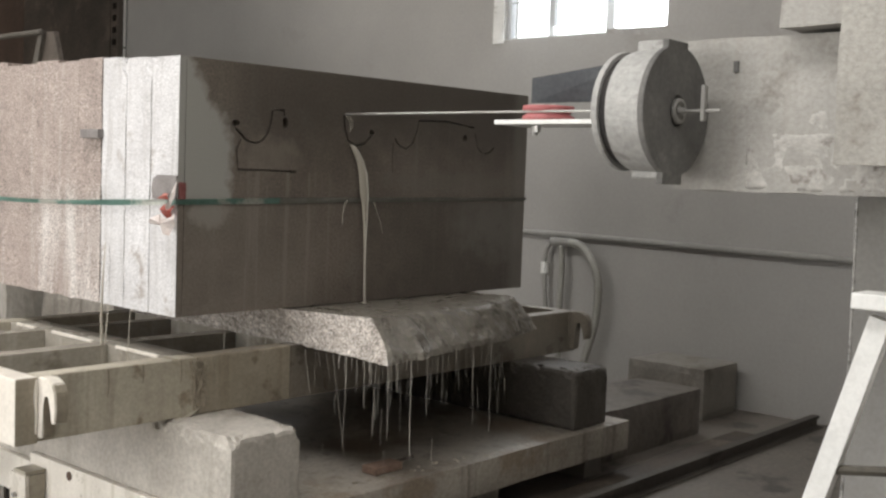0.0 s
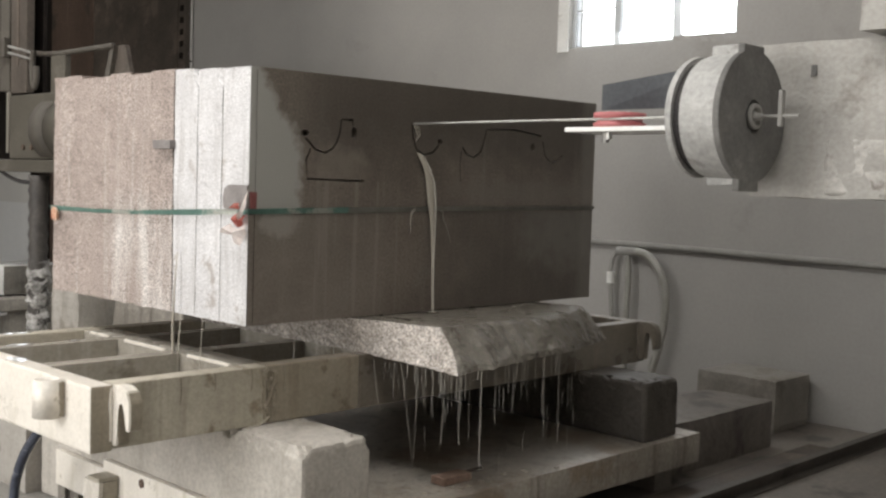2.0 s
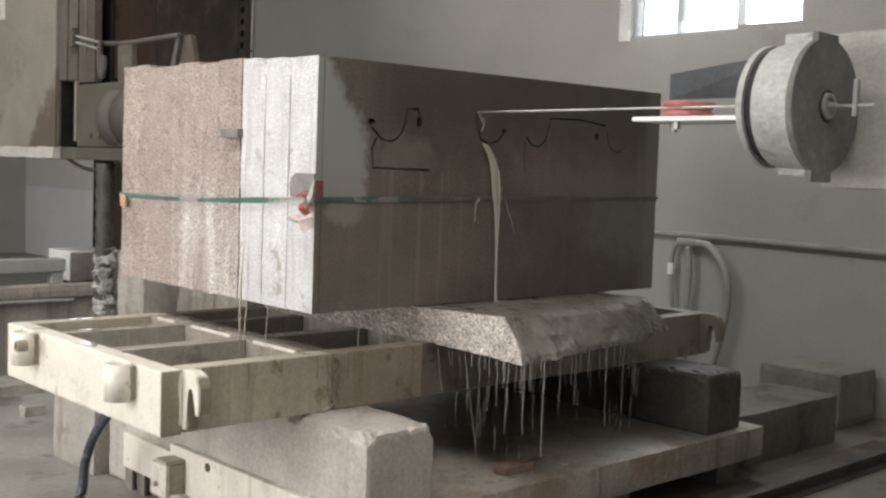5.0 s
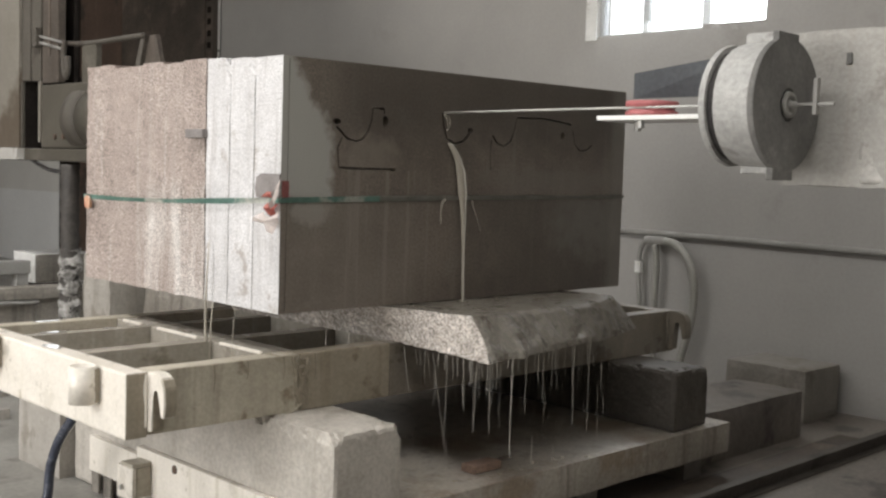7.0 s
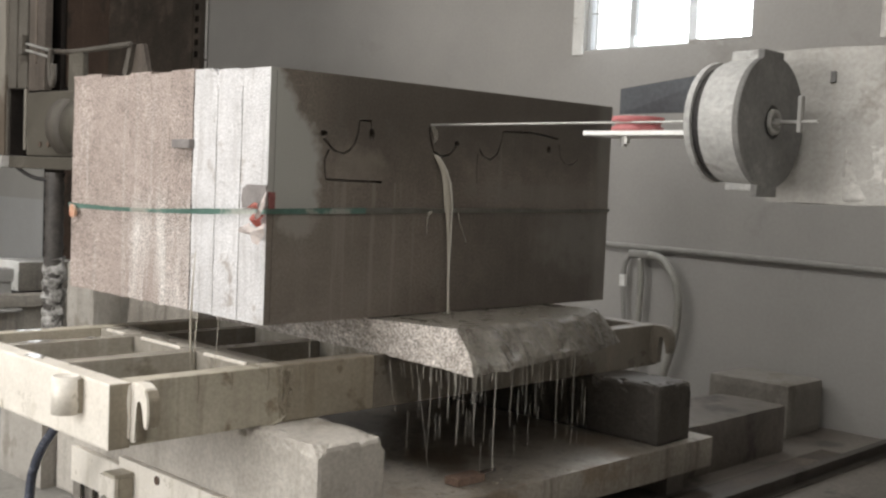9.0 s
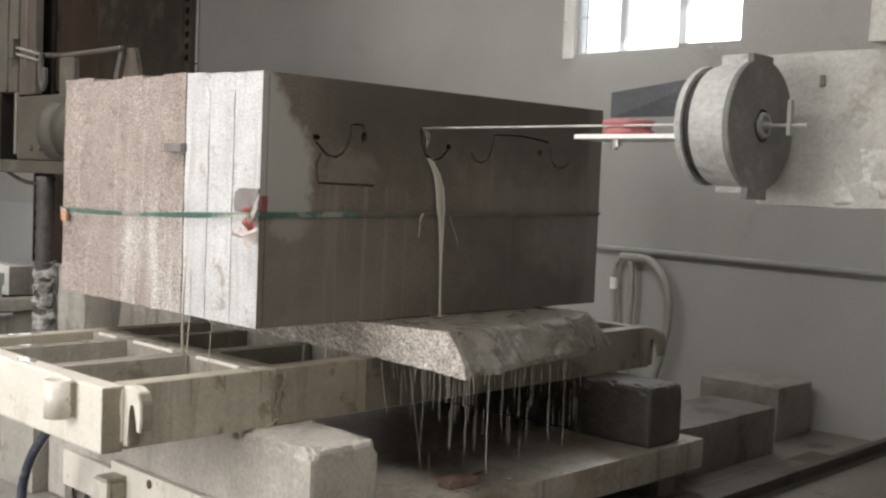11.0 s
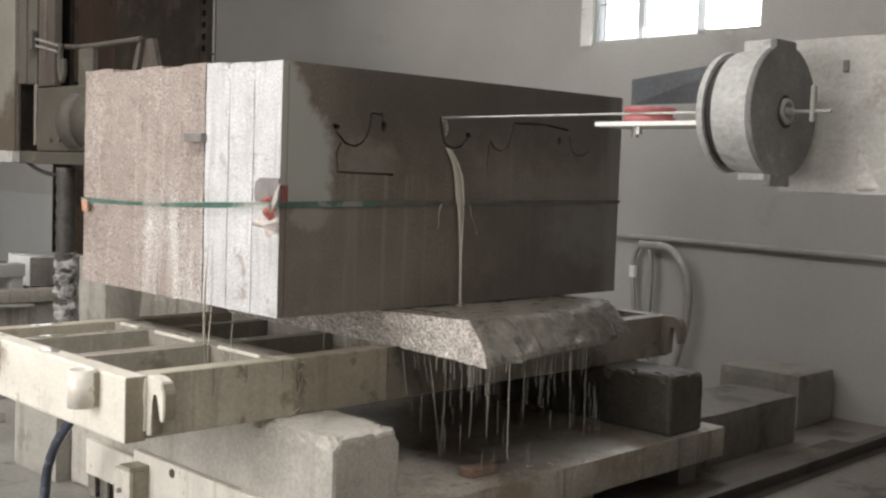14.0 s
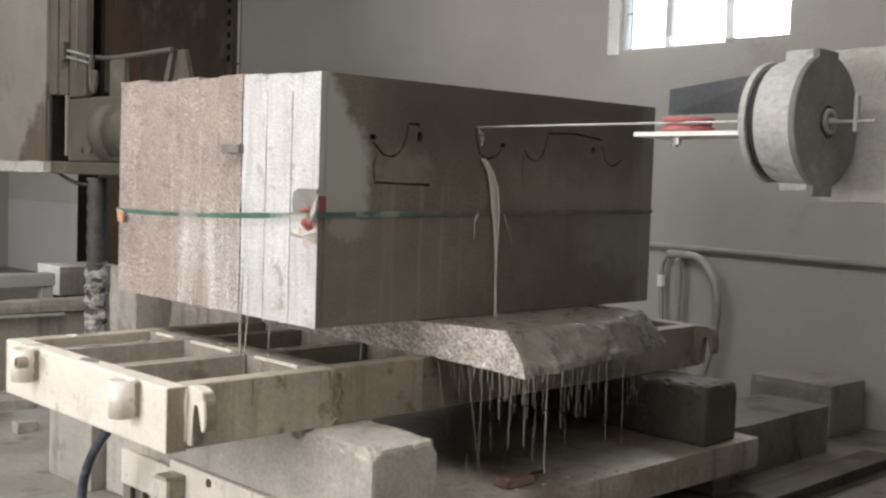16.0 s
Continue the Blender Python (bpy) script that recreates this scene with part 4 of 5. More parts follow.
def build_near_head():
    h = thing("wire_saw_head", (WX, -1.7, WZ), "dusty grey wire saw head with a rotary guide drum", "machine")
    # rotary drum: flange, groove, barrel, dark face
    part("flange", lathe([(-1.41, 0.16), (-1.412, 0.203), (-1.422, 0.208), (-1.436, 0.206), (-1.438, 0.16)], (WX, 0, WZ), seg=64), M_DRUM, h)
    part("groove", lathe([(-1.434, 0.19), (-1.472, 0.192), (-1.472, 0.16)], (WX, 0, WZ), seg=64), M_DARK, h, "dark seal groove")
    part("barrel", lathe([(-1.468, 0.12), (-1.468, 0.204), (-1.50, 0.211), (-1.60, 0.217), (-1.607, 0.21), (-1.61, 0.12)], (WX, 0, WZ), seg=64), M_DRUM, h)
    part("disc", lathe([(-1.605, 0.16), (-1.605, 0.222), (-1.622, 0.224), (-1.626, 0.222), (-1.630, 0.055), (-1.62, 0.05)], (WX, 0, WZ), seg=64), M_DISC, h, "dark dusty rubber disc, lightened for mist in its colour")
    part("hub", lathe([(-1.63, 0.045), (-1.640, 0.043), (-1.641, 0.028), (-1.632, 0.026), (-1.634, 0.012), (-1.66, 0.011)], (WX, 0, WZ), seg=24), M_COLUMN, h, "", True)
    for sz in (-1, 1):
        lug = part("drum_lug", box(WX - 0.05, -1.605, WZ + sz * 0.216 - 0.016, WX + 0.05, -1.49, WZ + sz * 0.222 + 0.016, 0.006), M_DRUM, h)
        for dx in (-0.03, 0.03):
            part("bolt", rod((WX + dx, -1.605, WZ + sz * 0.216), (WX + dx, -1.622, WZ + sz * 0.216), 0.012, 6), M_STEEL, lug)
    for sz in (-1, 1):
        part("disc_lug", box(WX - 0.075, -1.626, WZ + sz * 0.215 - 0.035, WX + 0.06, -1.602, WZ + sz * 0.215 + 0.022, 0.004), M_DISC, h, "dark plate lug")
    # plate with the guide pulley
    part("plate", box(WX - 0.09, -1.42, 1.783, WX + 0.13, -0.905, 1.80, 0.003), M_WHITE, h, "pale steel plate")
    part("stud", rod((WX - 0.03, -1.05, 1.783), (WX - 0.03, -1.05, 1.745), 0.014, 8), M_STEEL, h)
    part("stud", rod((WX - 0.05, -1.08, 1.783), (WX - 0.05, -1.08, 1.755), 0.012, 6), M_STEEL, h)
    pul = part("guide_pulley", lathe([(-0.028, 0.06), (-0.028, 0.10), (-0.012, 0.10), (-0.004, 0.085), (0.004, 0.085), (0.012, 0.10), (0.028, 0.098), (0.030, 0.06), (0.030, 0.02)], (WX + 0.085, -1.03, 1.833), "z", 32), M_RED, h, "red grooved guide pulley", True, origin=(WX + 0.085, -1.03, 1.833))
    for k in range(6):
        a = k * math.pi / 3
        part("pulley_bolt", rod((WX + 0.085 + 0.045 * math.cos(a), -1.03 + 0.045 * math.sin(a), 1.86), (WX + 0.085 + 0.045 * math.cos(a), -1.03 + 0.045 * math.sin(a), 1.868), 0.008, 6), M_STEEL, pul)
    for c in pul.children:
        c.location = h.location - Vector((WX + 0.085, -1.03, 1.833))
    # rubber splash cover behind the pulley
    bm = bmesh.new()
    vs = [bm.verts.new(p) for p in ((WX + 0.20, -0.86, 1.885), (WX + 0.20, -1.42, 1.885), (WX + 0.16, -1.42, 2.04), (WX + 0.20, -0.86, 1.985))]
    bm.faces.new(vs)
    bmesh.ops.solidify(bm, geom=bm.faces[:], thickness=0.012)
    part("splash_cover", bm, M_COVER, h, "black rubber splash cover, greyed with mist in its colour")
    # gearbox body behind the disc
    part("body", rough_box(1.10, -2.40, 1.565, 1.62, -1.50, 2.10, 0.06, 0.004, 8), M_CAKED, h, "machine body caked with slurry")
    part("slurry_crust", rough_box(1.0995, -2.38, 1.575, 1.115, -1.78, 1.765, 0.014, 0.0075, 13, seed=2), M_CRUST, h, "pale scabs of dried slurry", True)
    part("slurry_crust", rough_box(1.1035, -2.39, 1.77, 1.115, -1.70, 1.84, 0.016, 0.0055, 10, seed=9), M_CRUST, h, "smeared ridge of dried slurry", True)
    part("clamp", box(WX - 0.012, -1.735, WZ - 0.035, WX + 0.012, -1.72, WZ + 0.085, 0.004), M_COLUMN, h)
    part("shaft", rod((WX, -1.655, WZ), (WX, -1.79, WZ), 0.006, 12), M_COLUMN, h)
    part("sight_plate", box(1.092, -1.735, 1.98, 1.102, -1.715, 2.02, 0.003), M_DISC, h)
    # column beside it
    c = thing("saw_column", (1.3, -2.6, 0.0), "cream dusty steel column of the wire saw", "machine")
    part("column", rough_box(1.66, -3.2, 0.0, 2.3, -1.97, 4.6, 0.12, 0.003, 5), M_COLUMN, c)
    part("carriage", rough_box(0.96, -3.0, 1.66, 0.995, -2.14, 3.4, 0.06, 0.005, 7), M_CASING2, c, "carriage plate with caked slurry")
    part("carriage_head", rough_box(1.0, -3.0, 2.112, 1.55, -1.92, 3.4, 0.08, 0.005, 7), M_CAKED, c)
    part("hanging_cord", sweep([(1.08, -2.18, 1.56), (1.08, -2.185, 1.2), (1.08, -2.19, 0.5), (1.08, -2.2, 0.004)], 0.005, 6), M_PLASTIC, c, "thin hanging cord")
    return pul


PULLEY = build_near_head()


def build_wire():
    bm = rod((WX, -1.64, 1.836), (WX, 0.02, 1.836), 0.0045, 8)
    wire = part("diamond_wire", bm, M_STEEL, None, origin=(WX, -0.8, 1.836))
    tagged(wire, "taut pale diamond saw wire entering the stone", "saw wire")
    return wire


WIRE = build_wire()


# ---- wire saw, far head ----
def build_far_head():
    h = thing("wire_saw_head", (WX, 4.0, WZ), "grey far wire saw head with round guide housing", "machine")
    part("housing", box(0.87, 3.20, 1.66, 1.35, 4.065, 2.10, 0.012), M_HOUSING, h)
    part("housing_foot", box(0.85, 3.15, 1.57, 1.90, 4.30, 1.655, 0.008), M_HOUSING, h)
    part("ring", lathe([(3.40, 0.16), (3.40, 0.222), (3.50, 0.228), (3.575, 0.225), (3.585, 0.19)], (1.0, 0, 1.86), seg=48), M_BROWN_PALE, h, "paler rounded flange", True)
    part("disc", lathe([(3.10, 0.1), (3.10, 0.212), (3.398, 0.212)], (1.0, 0, 1.86), seg=48), M_HOUSING, h, "", True)
    # slot back and cheek near black: shade of the recess in the colour
    part("slot_back", box(1.86, 4.068, 1.66, 1.90, 4.358, 2.13), M_NEAR_BLACK, h, "back of the dark slot")
    part("slot_cheek", box(1.352, 4.04, 1.66, 1.90, 4.065, 2.13), M_NEAR_BLACK, h)
    part("slot_frame", box(0.862, 4.068, 1.70, 0.885, 4.098, 2.128, 0.004), M_CASING, h, "pale slot edge")
    for y in (3.83, 3.70):
        part("bolt", rod((0.868, y, 1.74), (0.855, y, 1.74), 0.018, 6), M_RUST, h)
    # cream casing with stains
    cs = thing("machine_casing", (0.7, 5.0, 1.6), "cream machine casing with brown slurry stains", "casing")
    part("casing", rough_box(0.85, 4.39, 1.66, 0.98, 6.8, 4.4, 0.1, 0.004, 5), M_CASING, cs)
    part("casing_plate", rough_box(0.845, 5.35, 2.66, 0.853, 5.75, 3.4, 0.08, 0.002, 9), M_CASING2, cs, "pale cover plate")
    part("slot_roof", box(0.96, 4.07, 2.14, 1.90, 4.386, 2.17), M_NEAR_BLACK, cs)
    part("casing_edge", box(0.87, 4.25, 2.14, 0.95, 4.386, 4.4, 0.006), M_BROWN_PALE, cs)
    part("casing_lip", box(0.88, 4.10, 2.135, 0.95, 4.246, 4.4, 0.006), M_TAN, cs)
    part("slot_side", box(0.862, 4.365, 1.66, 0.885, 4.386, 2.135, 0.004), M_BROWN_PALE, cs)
    # near-black sheet puts the slot's shade into its colour
    part("slot_lining", box(0.887, 4.362, 1.66, 1.90, 4.386, 2.135), M_NEAR_BLACK, cs, "near-black lining, the slot's inner shade in its colour")
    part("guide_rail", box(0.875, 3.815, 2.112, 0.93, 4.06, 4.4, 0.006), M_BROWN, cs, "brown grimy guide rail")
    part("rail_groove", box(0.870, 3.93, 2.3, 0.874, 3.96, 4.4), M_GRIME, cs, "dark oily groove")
    part("rail_back", box(1.005, 3.84, 2.112, 1.03, 4.45, 4.4), M_NEAR_BLACK, cs, "dark plate behind the rail")
    part("casing_foot", rough_box(0.80, 4.305, 1.575, 1.0, 6.8, 1.655, 0.05, 0.008, 9), M_CAKED, cs)
    # bracket of pipe on top
    b = thing("pipe_bracket", (WX, 3.1, 2.1), "grey welded pipe bracket with a hanging hook", "bracket")
    part("bar", sweep([(0.9, 3.70, 2.372), (0.9, 3.45, 2.355), (0.9, 3.0, 2.356), (0.9, 2.69, 2.358)], 0.017, 10), M_BROWN_PALE, b, "", True)
    part("upright", box(0.89, 3.29, 2.10, 0.93, 3.49, 2.345, 0.006), M_HOUSING, b)
    part("gusset", prism([(2.60, 2.36), (2.69, 2.36), (2.80, 2.03), (2.48, 2.03)], "x", 0.93, 0.96), M_BROWN, b, "dark grimy gusset")
    part("gusset_edge", prism([(2.68, 2.36), (2.72, 2.36), (2.85, 2.03), (2.78, 2.03)], "x", 0.90, 0.928), M_BROWN_PALE, b)
    part("hook", sweep([(0.87, 3.70, 2.385), (0.87, 3.72, 2.30), (0.87, 3.705, 2.19), (0.87, 3.68, 2.14), (0.87, 3.655, 2.2), (0.87, 3.66, 2.28)], 0.02, 8), M_BROWN_PALE, b, "caked hook", True)
    for dz in (0.0, 0.045):
        part("tie_rod", rod((0.87, 4.10, 2.40 + dz), (0.87, 3.72, 2.33 + dz), 0.009, 6), M_STEEL, b)
    part("tie_clamp", rough_box(0.84, 4.09, 2.37, 0.88, 4.16, 2.50, 0.02, 0.006, 22), M_BROWN_PALE, b, "caked clamp of the tie rods")
    # column of brown sheets
    c = thing("steel_cabinet", (4.4, 8.6, 0.0), "tall rusty brown and oily dark steel cabinet against the wall", "cabinet")
    part("channel", box(4.65, 11.24, 0.0, 4.69, 11.89, 5.2, 0.008), M_NEAR_BLACK, c)
    part("sheet", box(4.64, 10.05, 0.0, 4.69, 11.235, 5.2, 0.008), M_RUST, c, "rusty brown sheet")
    part("sheet", box(4.645, 8.01, 0.0, 4.69, 10.045, 5.2, 0.008), M_GRIME, c, "oily dark sheet")
    part("rack", box(4.655, 7.85, 0.0, 4.69, 8.005, 5.2, 0.004), M_GRIME, c, "slotted edge strip")
    part("flange", box(4.65, 7.75, 0.0, 4.69, 7.845, 5.2, 0.006), M_BROWN, c)
    for a, b in ((2.2, 2.93), (2.95, 5.2)):
        part("edge_strip", box(4.66, 7.732, a, 4.685, 7.747, b, 0.003), M_WHITE, c, "thin white strip down the flange edge")
    # slots are near-black blocks on the strip, shade of holes in colour
    for k in range(15):
        part("slot", box(4.648, 7.89, 2.98 + 0.14 * k, 4.658, 7.96, 3.05 + 0.14 * k), M_NEAR_BLACK, c)
    # bellows under the head
    bl = thing("bellows", (1.0, 3.5, 0.0), "dark bellows wrapped in dusty plastic", "bellows")
    prof = [(0.5 + k * 0.05, 0.058 + 0.010 * (k % 2)) for k in range(22)]
    part("tube", lathe(prof, (0.90, 3.67, 0.0), "z", 20), M_BELLOWS, bl, "", True)
    bm = lathe([(0.02 + k * 0.015, 0.072) for k in range(64)], (0.905, 3.67, 0.0), "z", 28)
    for v in bm.verts:
        v.co += noise.noise_vector(v.co * Vector((9, 9, 20))) * 0.024 + noise.noise_vector(v.co * Vector((24, 24, 55))) * 0.012
    part("wrap", bm, M_PLASTIC, bl, "dusty crumpled plastic wrap")
    # hanging cable
    cb = sweep([(0.9, 4.32, 1.59), (0.9, 4.15, 1.54), (0.9, 3.95, 1.505), (0.9, 3.70, 1.50)], 0.014, 8)
    tagged(part("cable", cb, M_DARK, None, smooth=True), "dark cable sagging under the machine head", "cable")
    # concrete base behind the block
    tagged(part("pier", rough_box(0.9, 3.10, 0.0, 1.6, 3.47, 0.97, 0.04, 0.008, 9, seed=6, worn=0.03), M_CONC_STREAK, None), "pale streaked concrete pier beside the bellows", "pier")
    tagged(part("pier", rough_box(1.12, 2.2, 0.0, 1.7, 3.06, 0.97, 0.05, 0.014, 7, seed=3, worn=0.03), M_PIER, None), "streaked concrete pier of the far saw head", "pier")


build_far_head()


# ---- things along the walls ----
def build_rest():
    # rails and a white crate in the background
    r = thing("steel_rack", (0.0, 4.7, 0.0), "grey steel beams lying on low concrete trestles", "rack")
    part("beam", box(-2.2, 4.72, 0.70, 1.09, 4.86, 0.80, 0.008), M_COLUMN, r)
    part("beam", box(-2.2, 4.60, 0.50, 1.9, 4.72, 0.60, 0.008), M_PIER, r)
    part("beam", rough_box(-2.2, 4.06, 0.585, 1.8, 4.22, 0.675, 0.05, 0.006, 6, worn=0.02), M_PIER, r, "rough caked beam with a pale edge")
    part("flat_bar", rough_box(-0.4, 4.03, 0.565, 0.85, 4.10, 0.582, 0.03, 0.005, 8), M_COLUMN, r)
    part("post", box(0.99, 4.74, 0.602, 1.08, 4.84, 0.699), M_COLUMN, r)
    part("plate", box(0.935, 4.62, 0.602, 0.96, 4.66, 0.66, 0.004), M_COLUMN, r)
    for x in (-1.9, -0.2, 1.3):
        part("trestle", box(x, 4.22, 0.0, x + 0.3, 4.95, 0.469, 0.01), M_CONC_DARK, r)
        part("packing", box(x + 0.05, 4.60, 0.47, x + 0.25, 4.9, 0.499), M_WOOD, r)
    part("panel", box(-2.2, 4.10, 0.0, 1.9, 4.2, 0.583, 0.01), M_PIER, r, "grey-brown streaked side panel")
    cr = thing("white_crate", (1.4, 5.1, 0.0), "white box on a dark stand behind the rack", "box")
    part("box", box(1.212, 4.925, 0.60, 1.70, 5.33, 0.832, 0.004), M_WHITE, cr)
    # grey sheet added over the south face: its shade put into colour
    part("side_sheet", box(1.214, 4.918, 0.605, 1.70, 4.924, 0.828, 0.001), M_PIER, cr, "grey sheet for the box's shaded south side")
    part("stand", box(1.25, 4.97, 0.0, 1.57, 5.25, 0.598), M_DARK, cr)
    # floor rubble near the pedestal
    for k, (x, y, lx, ly, h) in enumerate(((0.10, 3.02, 0.12, 0.10, 0.06), (0.10, 3.66, 0.38, 0.36, 0.07))):
        bm = rough_box(x, y, -0.002, x + lx, y + ly, h, 0.04, 0.008, 12, seed=k)
        tagged(part("stone_offcut", bm, M_CONC_STREAK, None), "dusty flat stone offcut lying on the floor", "offcut", "offcuts on the floor")
    # low concrete block by the wall
    bm = rough_box(4.12, -0.12, 0.0, 4.62, 0.47, 0.36, 0.05, 0.006, 6, worn=0.03)
    tagged(part("concrete_block", bm, M_CONC_DARK, None), "low stained concrete block beside the wall", "concrete block")
    bm = rough_box(2.66, -0.27, 0.0, 3.8, 0.2, 0.3, 0.05, 0.004, 8, worn=0.02)
    tagged(part("track_kerb", bm, M_MUD, None), "dusty concrete track kerb", "kerb", "track kerbs")
    for y in (-0.70,):
        r = thing("floor_rail", (2.5, y, 0.0), "dark steel rail on the wet floor", "rail", "floor rails")
        bm = prism([(y - 0.05, 0.0), (y + 0.05, 0.0), (y + 0.05, 0.012), (y + 0.01, 0.02), (y + 0.01, 0.06), (y + 0.025, 0.065), (y + 0.025, 0.085), (y - 0.025, 0.085), (y - 0.025, 0.065), (y - 0.01, 0.06), (y - 0.01, 0.02), (y - 0.05, 0.012)], "x", 0.7, 4.6)
        part("rail", bm, M_CONC_SOAK_SHADE, r)
        for k in range(6):
            part("rail_clip", box(0.9 + k * 0.65, y + 0.03, 0.0125, 0.98 + k * 0.65, y + 0.09, 0.032, 0.003), M_CONC_DARK, r)
    g = box(0.7, -0.62, 0.002, 4.0, -0.42, 0.02)
    setting("gully", g, M_GRIME, "dark wet gully beside the plinth", "gully")
    # water pipe, valve and hose on the wall
    p = thing("water_pipe", (EAST, 0.5, 1.14), "grey water pipe along the wall", "pipe")
    part("pipe", sweep([(EAST - 0.04, 2.6, 1.165), (EAST - 0.04, 1.0, 1.15), (EAST - 0.04, -0.6, 1.13), (EAST - 0.04, -4.0, 1.12)], 0.024, 10), M_PIPE, p, "", True)
    for y in (2.0, -1.4):
        part("clip", box(EAST - 0.07, y, 1.12, EAST, y + 0.03, 1.18), M_STEEL, p)
    tap = thing("wall_tap", (EAST, 1.45, 1.1), "dusty valve with a downpipe on the wall", "tap")
    part("tee", rod((EAST - 0.08, 1.52, 1.10), (EAST - 0.08, 1.33, 1.10), 0.035, 12), M_PIPE, tap)
    part("downpipe", sweep([(EAST - 0.08, 1.52, 1.10), (EAST - 0.08, 1.57, 1.02), (EAST - 0.08, 1.58, 0.85), (EAST - 0.08, 1.55, 0.5)], 0.02, 8), M_PIPE, tap, "", True)
    part("valve", rod((EAST - 0.08, 1.58, 0.93), (EAST - 0.08, 1.58, 0.84), 0.032, 10), M_WHITE, tap)
    hs = sweep([(EAST - 0.1, 1.33, 1.10), (EAST - 0.11, 1.22, 1.08), (EAST - 0.12, 1.10, 0.96), (EAST - 0.12, 1.04, 0.78), (EAST - 0.12, 1.06, 0.5), (EAST - 0.12, 1.14, 0.2), (EAST - 0.12, 1.2, 0.02)], 0.032, 12)
    tagged(part("wall_hose", hs, M_HOSE_GREY, None, smooth=True), "thick clouded hose hanging from the tap", "hose")
    hs = sweep([(EAST - 0.1, 1.42, 1.07), (EAST - 0.1, 1.40, 0.9), (EAST - 0.1, 1.41, 0.5), (EAST - 0.1, 1.40, 0.02)], 0.026, 12)
    tagged(part("wall_hose", hs, M_HOSE_GREY, None, smooth=True), "clouded hose hanging straight down the wall", "hose")
    # white stand in the foreground
    s = thing("white_stand", (0.7, -2.3, 0.0), "white-painted welded angle-iron stand, scuffed", "stand")
    part("top", box(0.64, -2.9, 1.245, 0.76, -2.34, 1.292, 0.006), M_WHITE, s)
    bm = bmesh.new()
    box(-0.022, -0.032, 0, 0.022, 0.032, 1.27, 0.003, bm=bm)
    m = Matrix.Translation((0.70, -2.06, 0.0)) @ Matrix.Rotation(math.atan2(0.36, 1.245), 4, "X")
    bmesh.ops.transform(bm, matrix=m, verts=bm.verts[:])
    part("leg", bm, M_WHITE, s)
    part("foot", box(0.66, -2.09, 0.0, 0.74, -2.02, 0.012), M_WHITE, s)
    part("brace", rod((0.70, -2.25, 0.75), (0.70, -2.9, 0.86), 0.015, 8), M_HOUSING, s)
    bkt = lathe([(0.86, 0.12), (0.86, 0.15), (1.18, 0.17), (1.18, 0.16)], (0.85, -2.62, 0.0), "z", 32)
    tagged(part("white_drum", bkt, M_WHITE, None, smooth=True), "white round plastic drum beside the stand", "drum")


build_rest()


# ---- water ----
def ribbon(points, widths, thick, bm=None):
    """A flat wavering band of water along points."""
    bm = bm or bmesh.new()
    rows = []
    k = 6
    pts = []
    for i in range(len(points) - 1):
        for j in range(k):
            t = j / k
            pts.append((Vector(points[i]).lerp(Vector(points[i + 1]), t), widths[i] + (widths[i + 1] - widths[i]) * t))
    pts.append((Vector(points[-1]), widths[-1]))
    for p, w in pts:
        w *= 1 + 0.18 * noise.noise(p * 30)
        rows.append([bm.verts.new(p + Vector((math.cos(a) * w, math.sin(a) * thick, 0))) for a in [i * math.pi / 4 for i in range(8)]])
    for a, b in zip(rows, rows[1:]):
        for i in range(8):
            bm.faces.new((a[i], a[(i + 1) % 8], b[(i + 1) % 8], b[i]))
    bm.faces.new(rows[0][::-1])
    bm.faces.new(rows[-1])
    return bm


def runlet(top, length, w, rng, lean=0.0, beads=0.0):
    """A thin wavering thread of water, thick at its root and drawn out into beads."""
    x, y, z = top
    k = max(5, int(length / 0.03))
    pts, ws = [], []
    sway = rng.uniform(-0.02, 0.02) * length
    for i in range(k + 1):
        f = i / k
        pts.append((x + lean * f + sway * math.sin(3.0 * f) + 0.0012 * math.sin(9 * f * length / 0.15 + 40 * x), y + 0.001 * math.sin(7 * f + 60 * y), z - length * f))
        thin = (1.5 - 1.1 * f) * (1.0 - beads * (0.5 + 0.5 * math.sin(17 * f * length / 0.2 + 90 * x + 50 * y)))
        ws.append(w * max(0.10, thin))
    ws[-1] = w * 0.08
    return ribbon(pts, ws, w * 0.8)


# lower edge of the bearer slab: its split end, then its long front
def slab_edge(s):
    if s < 0.0:
        return 0.585 + 0.045 * s - 0.008, -0.618 - 0.46 * s
    return 0.565 + 1.25 * s, -0.618 + 0.115 * s ** 0.8 + 0.03 * s * s


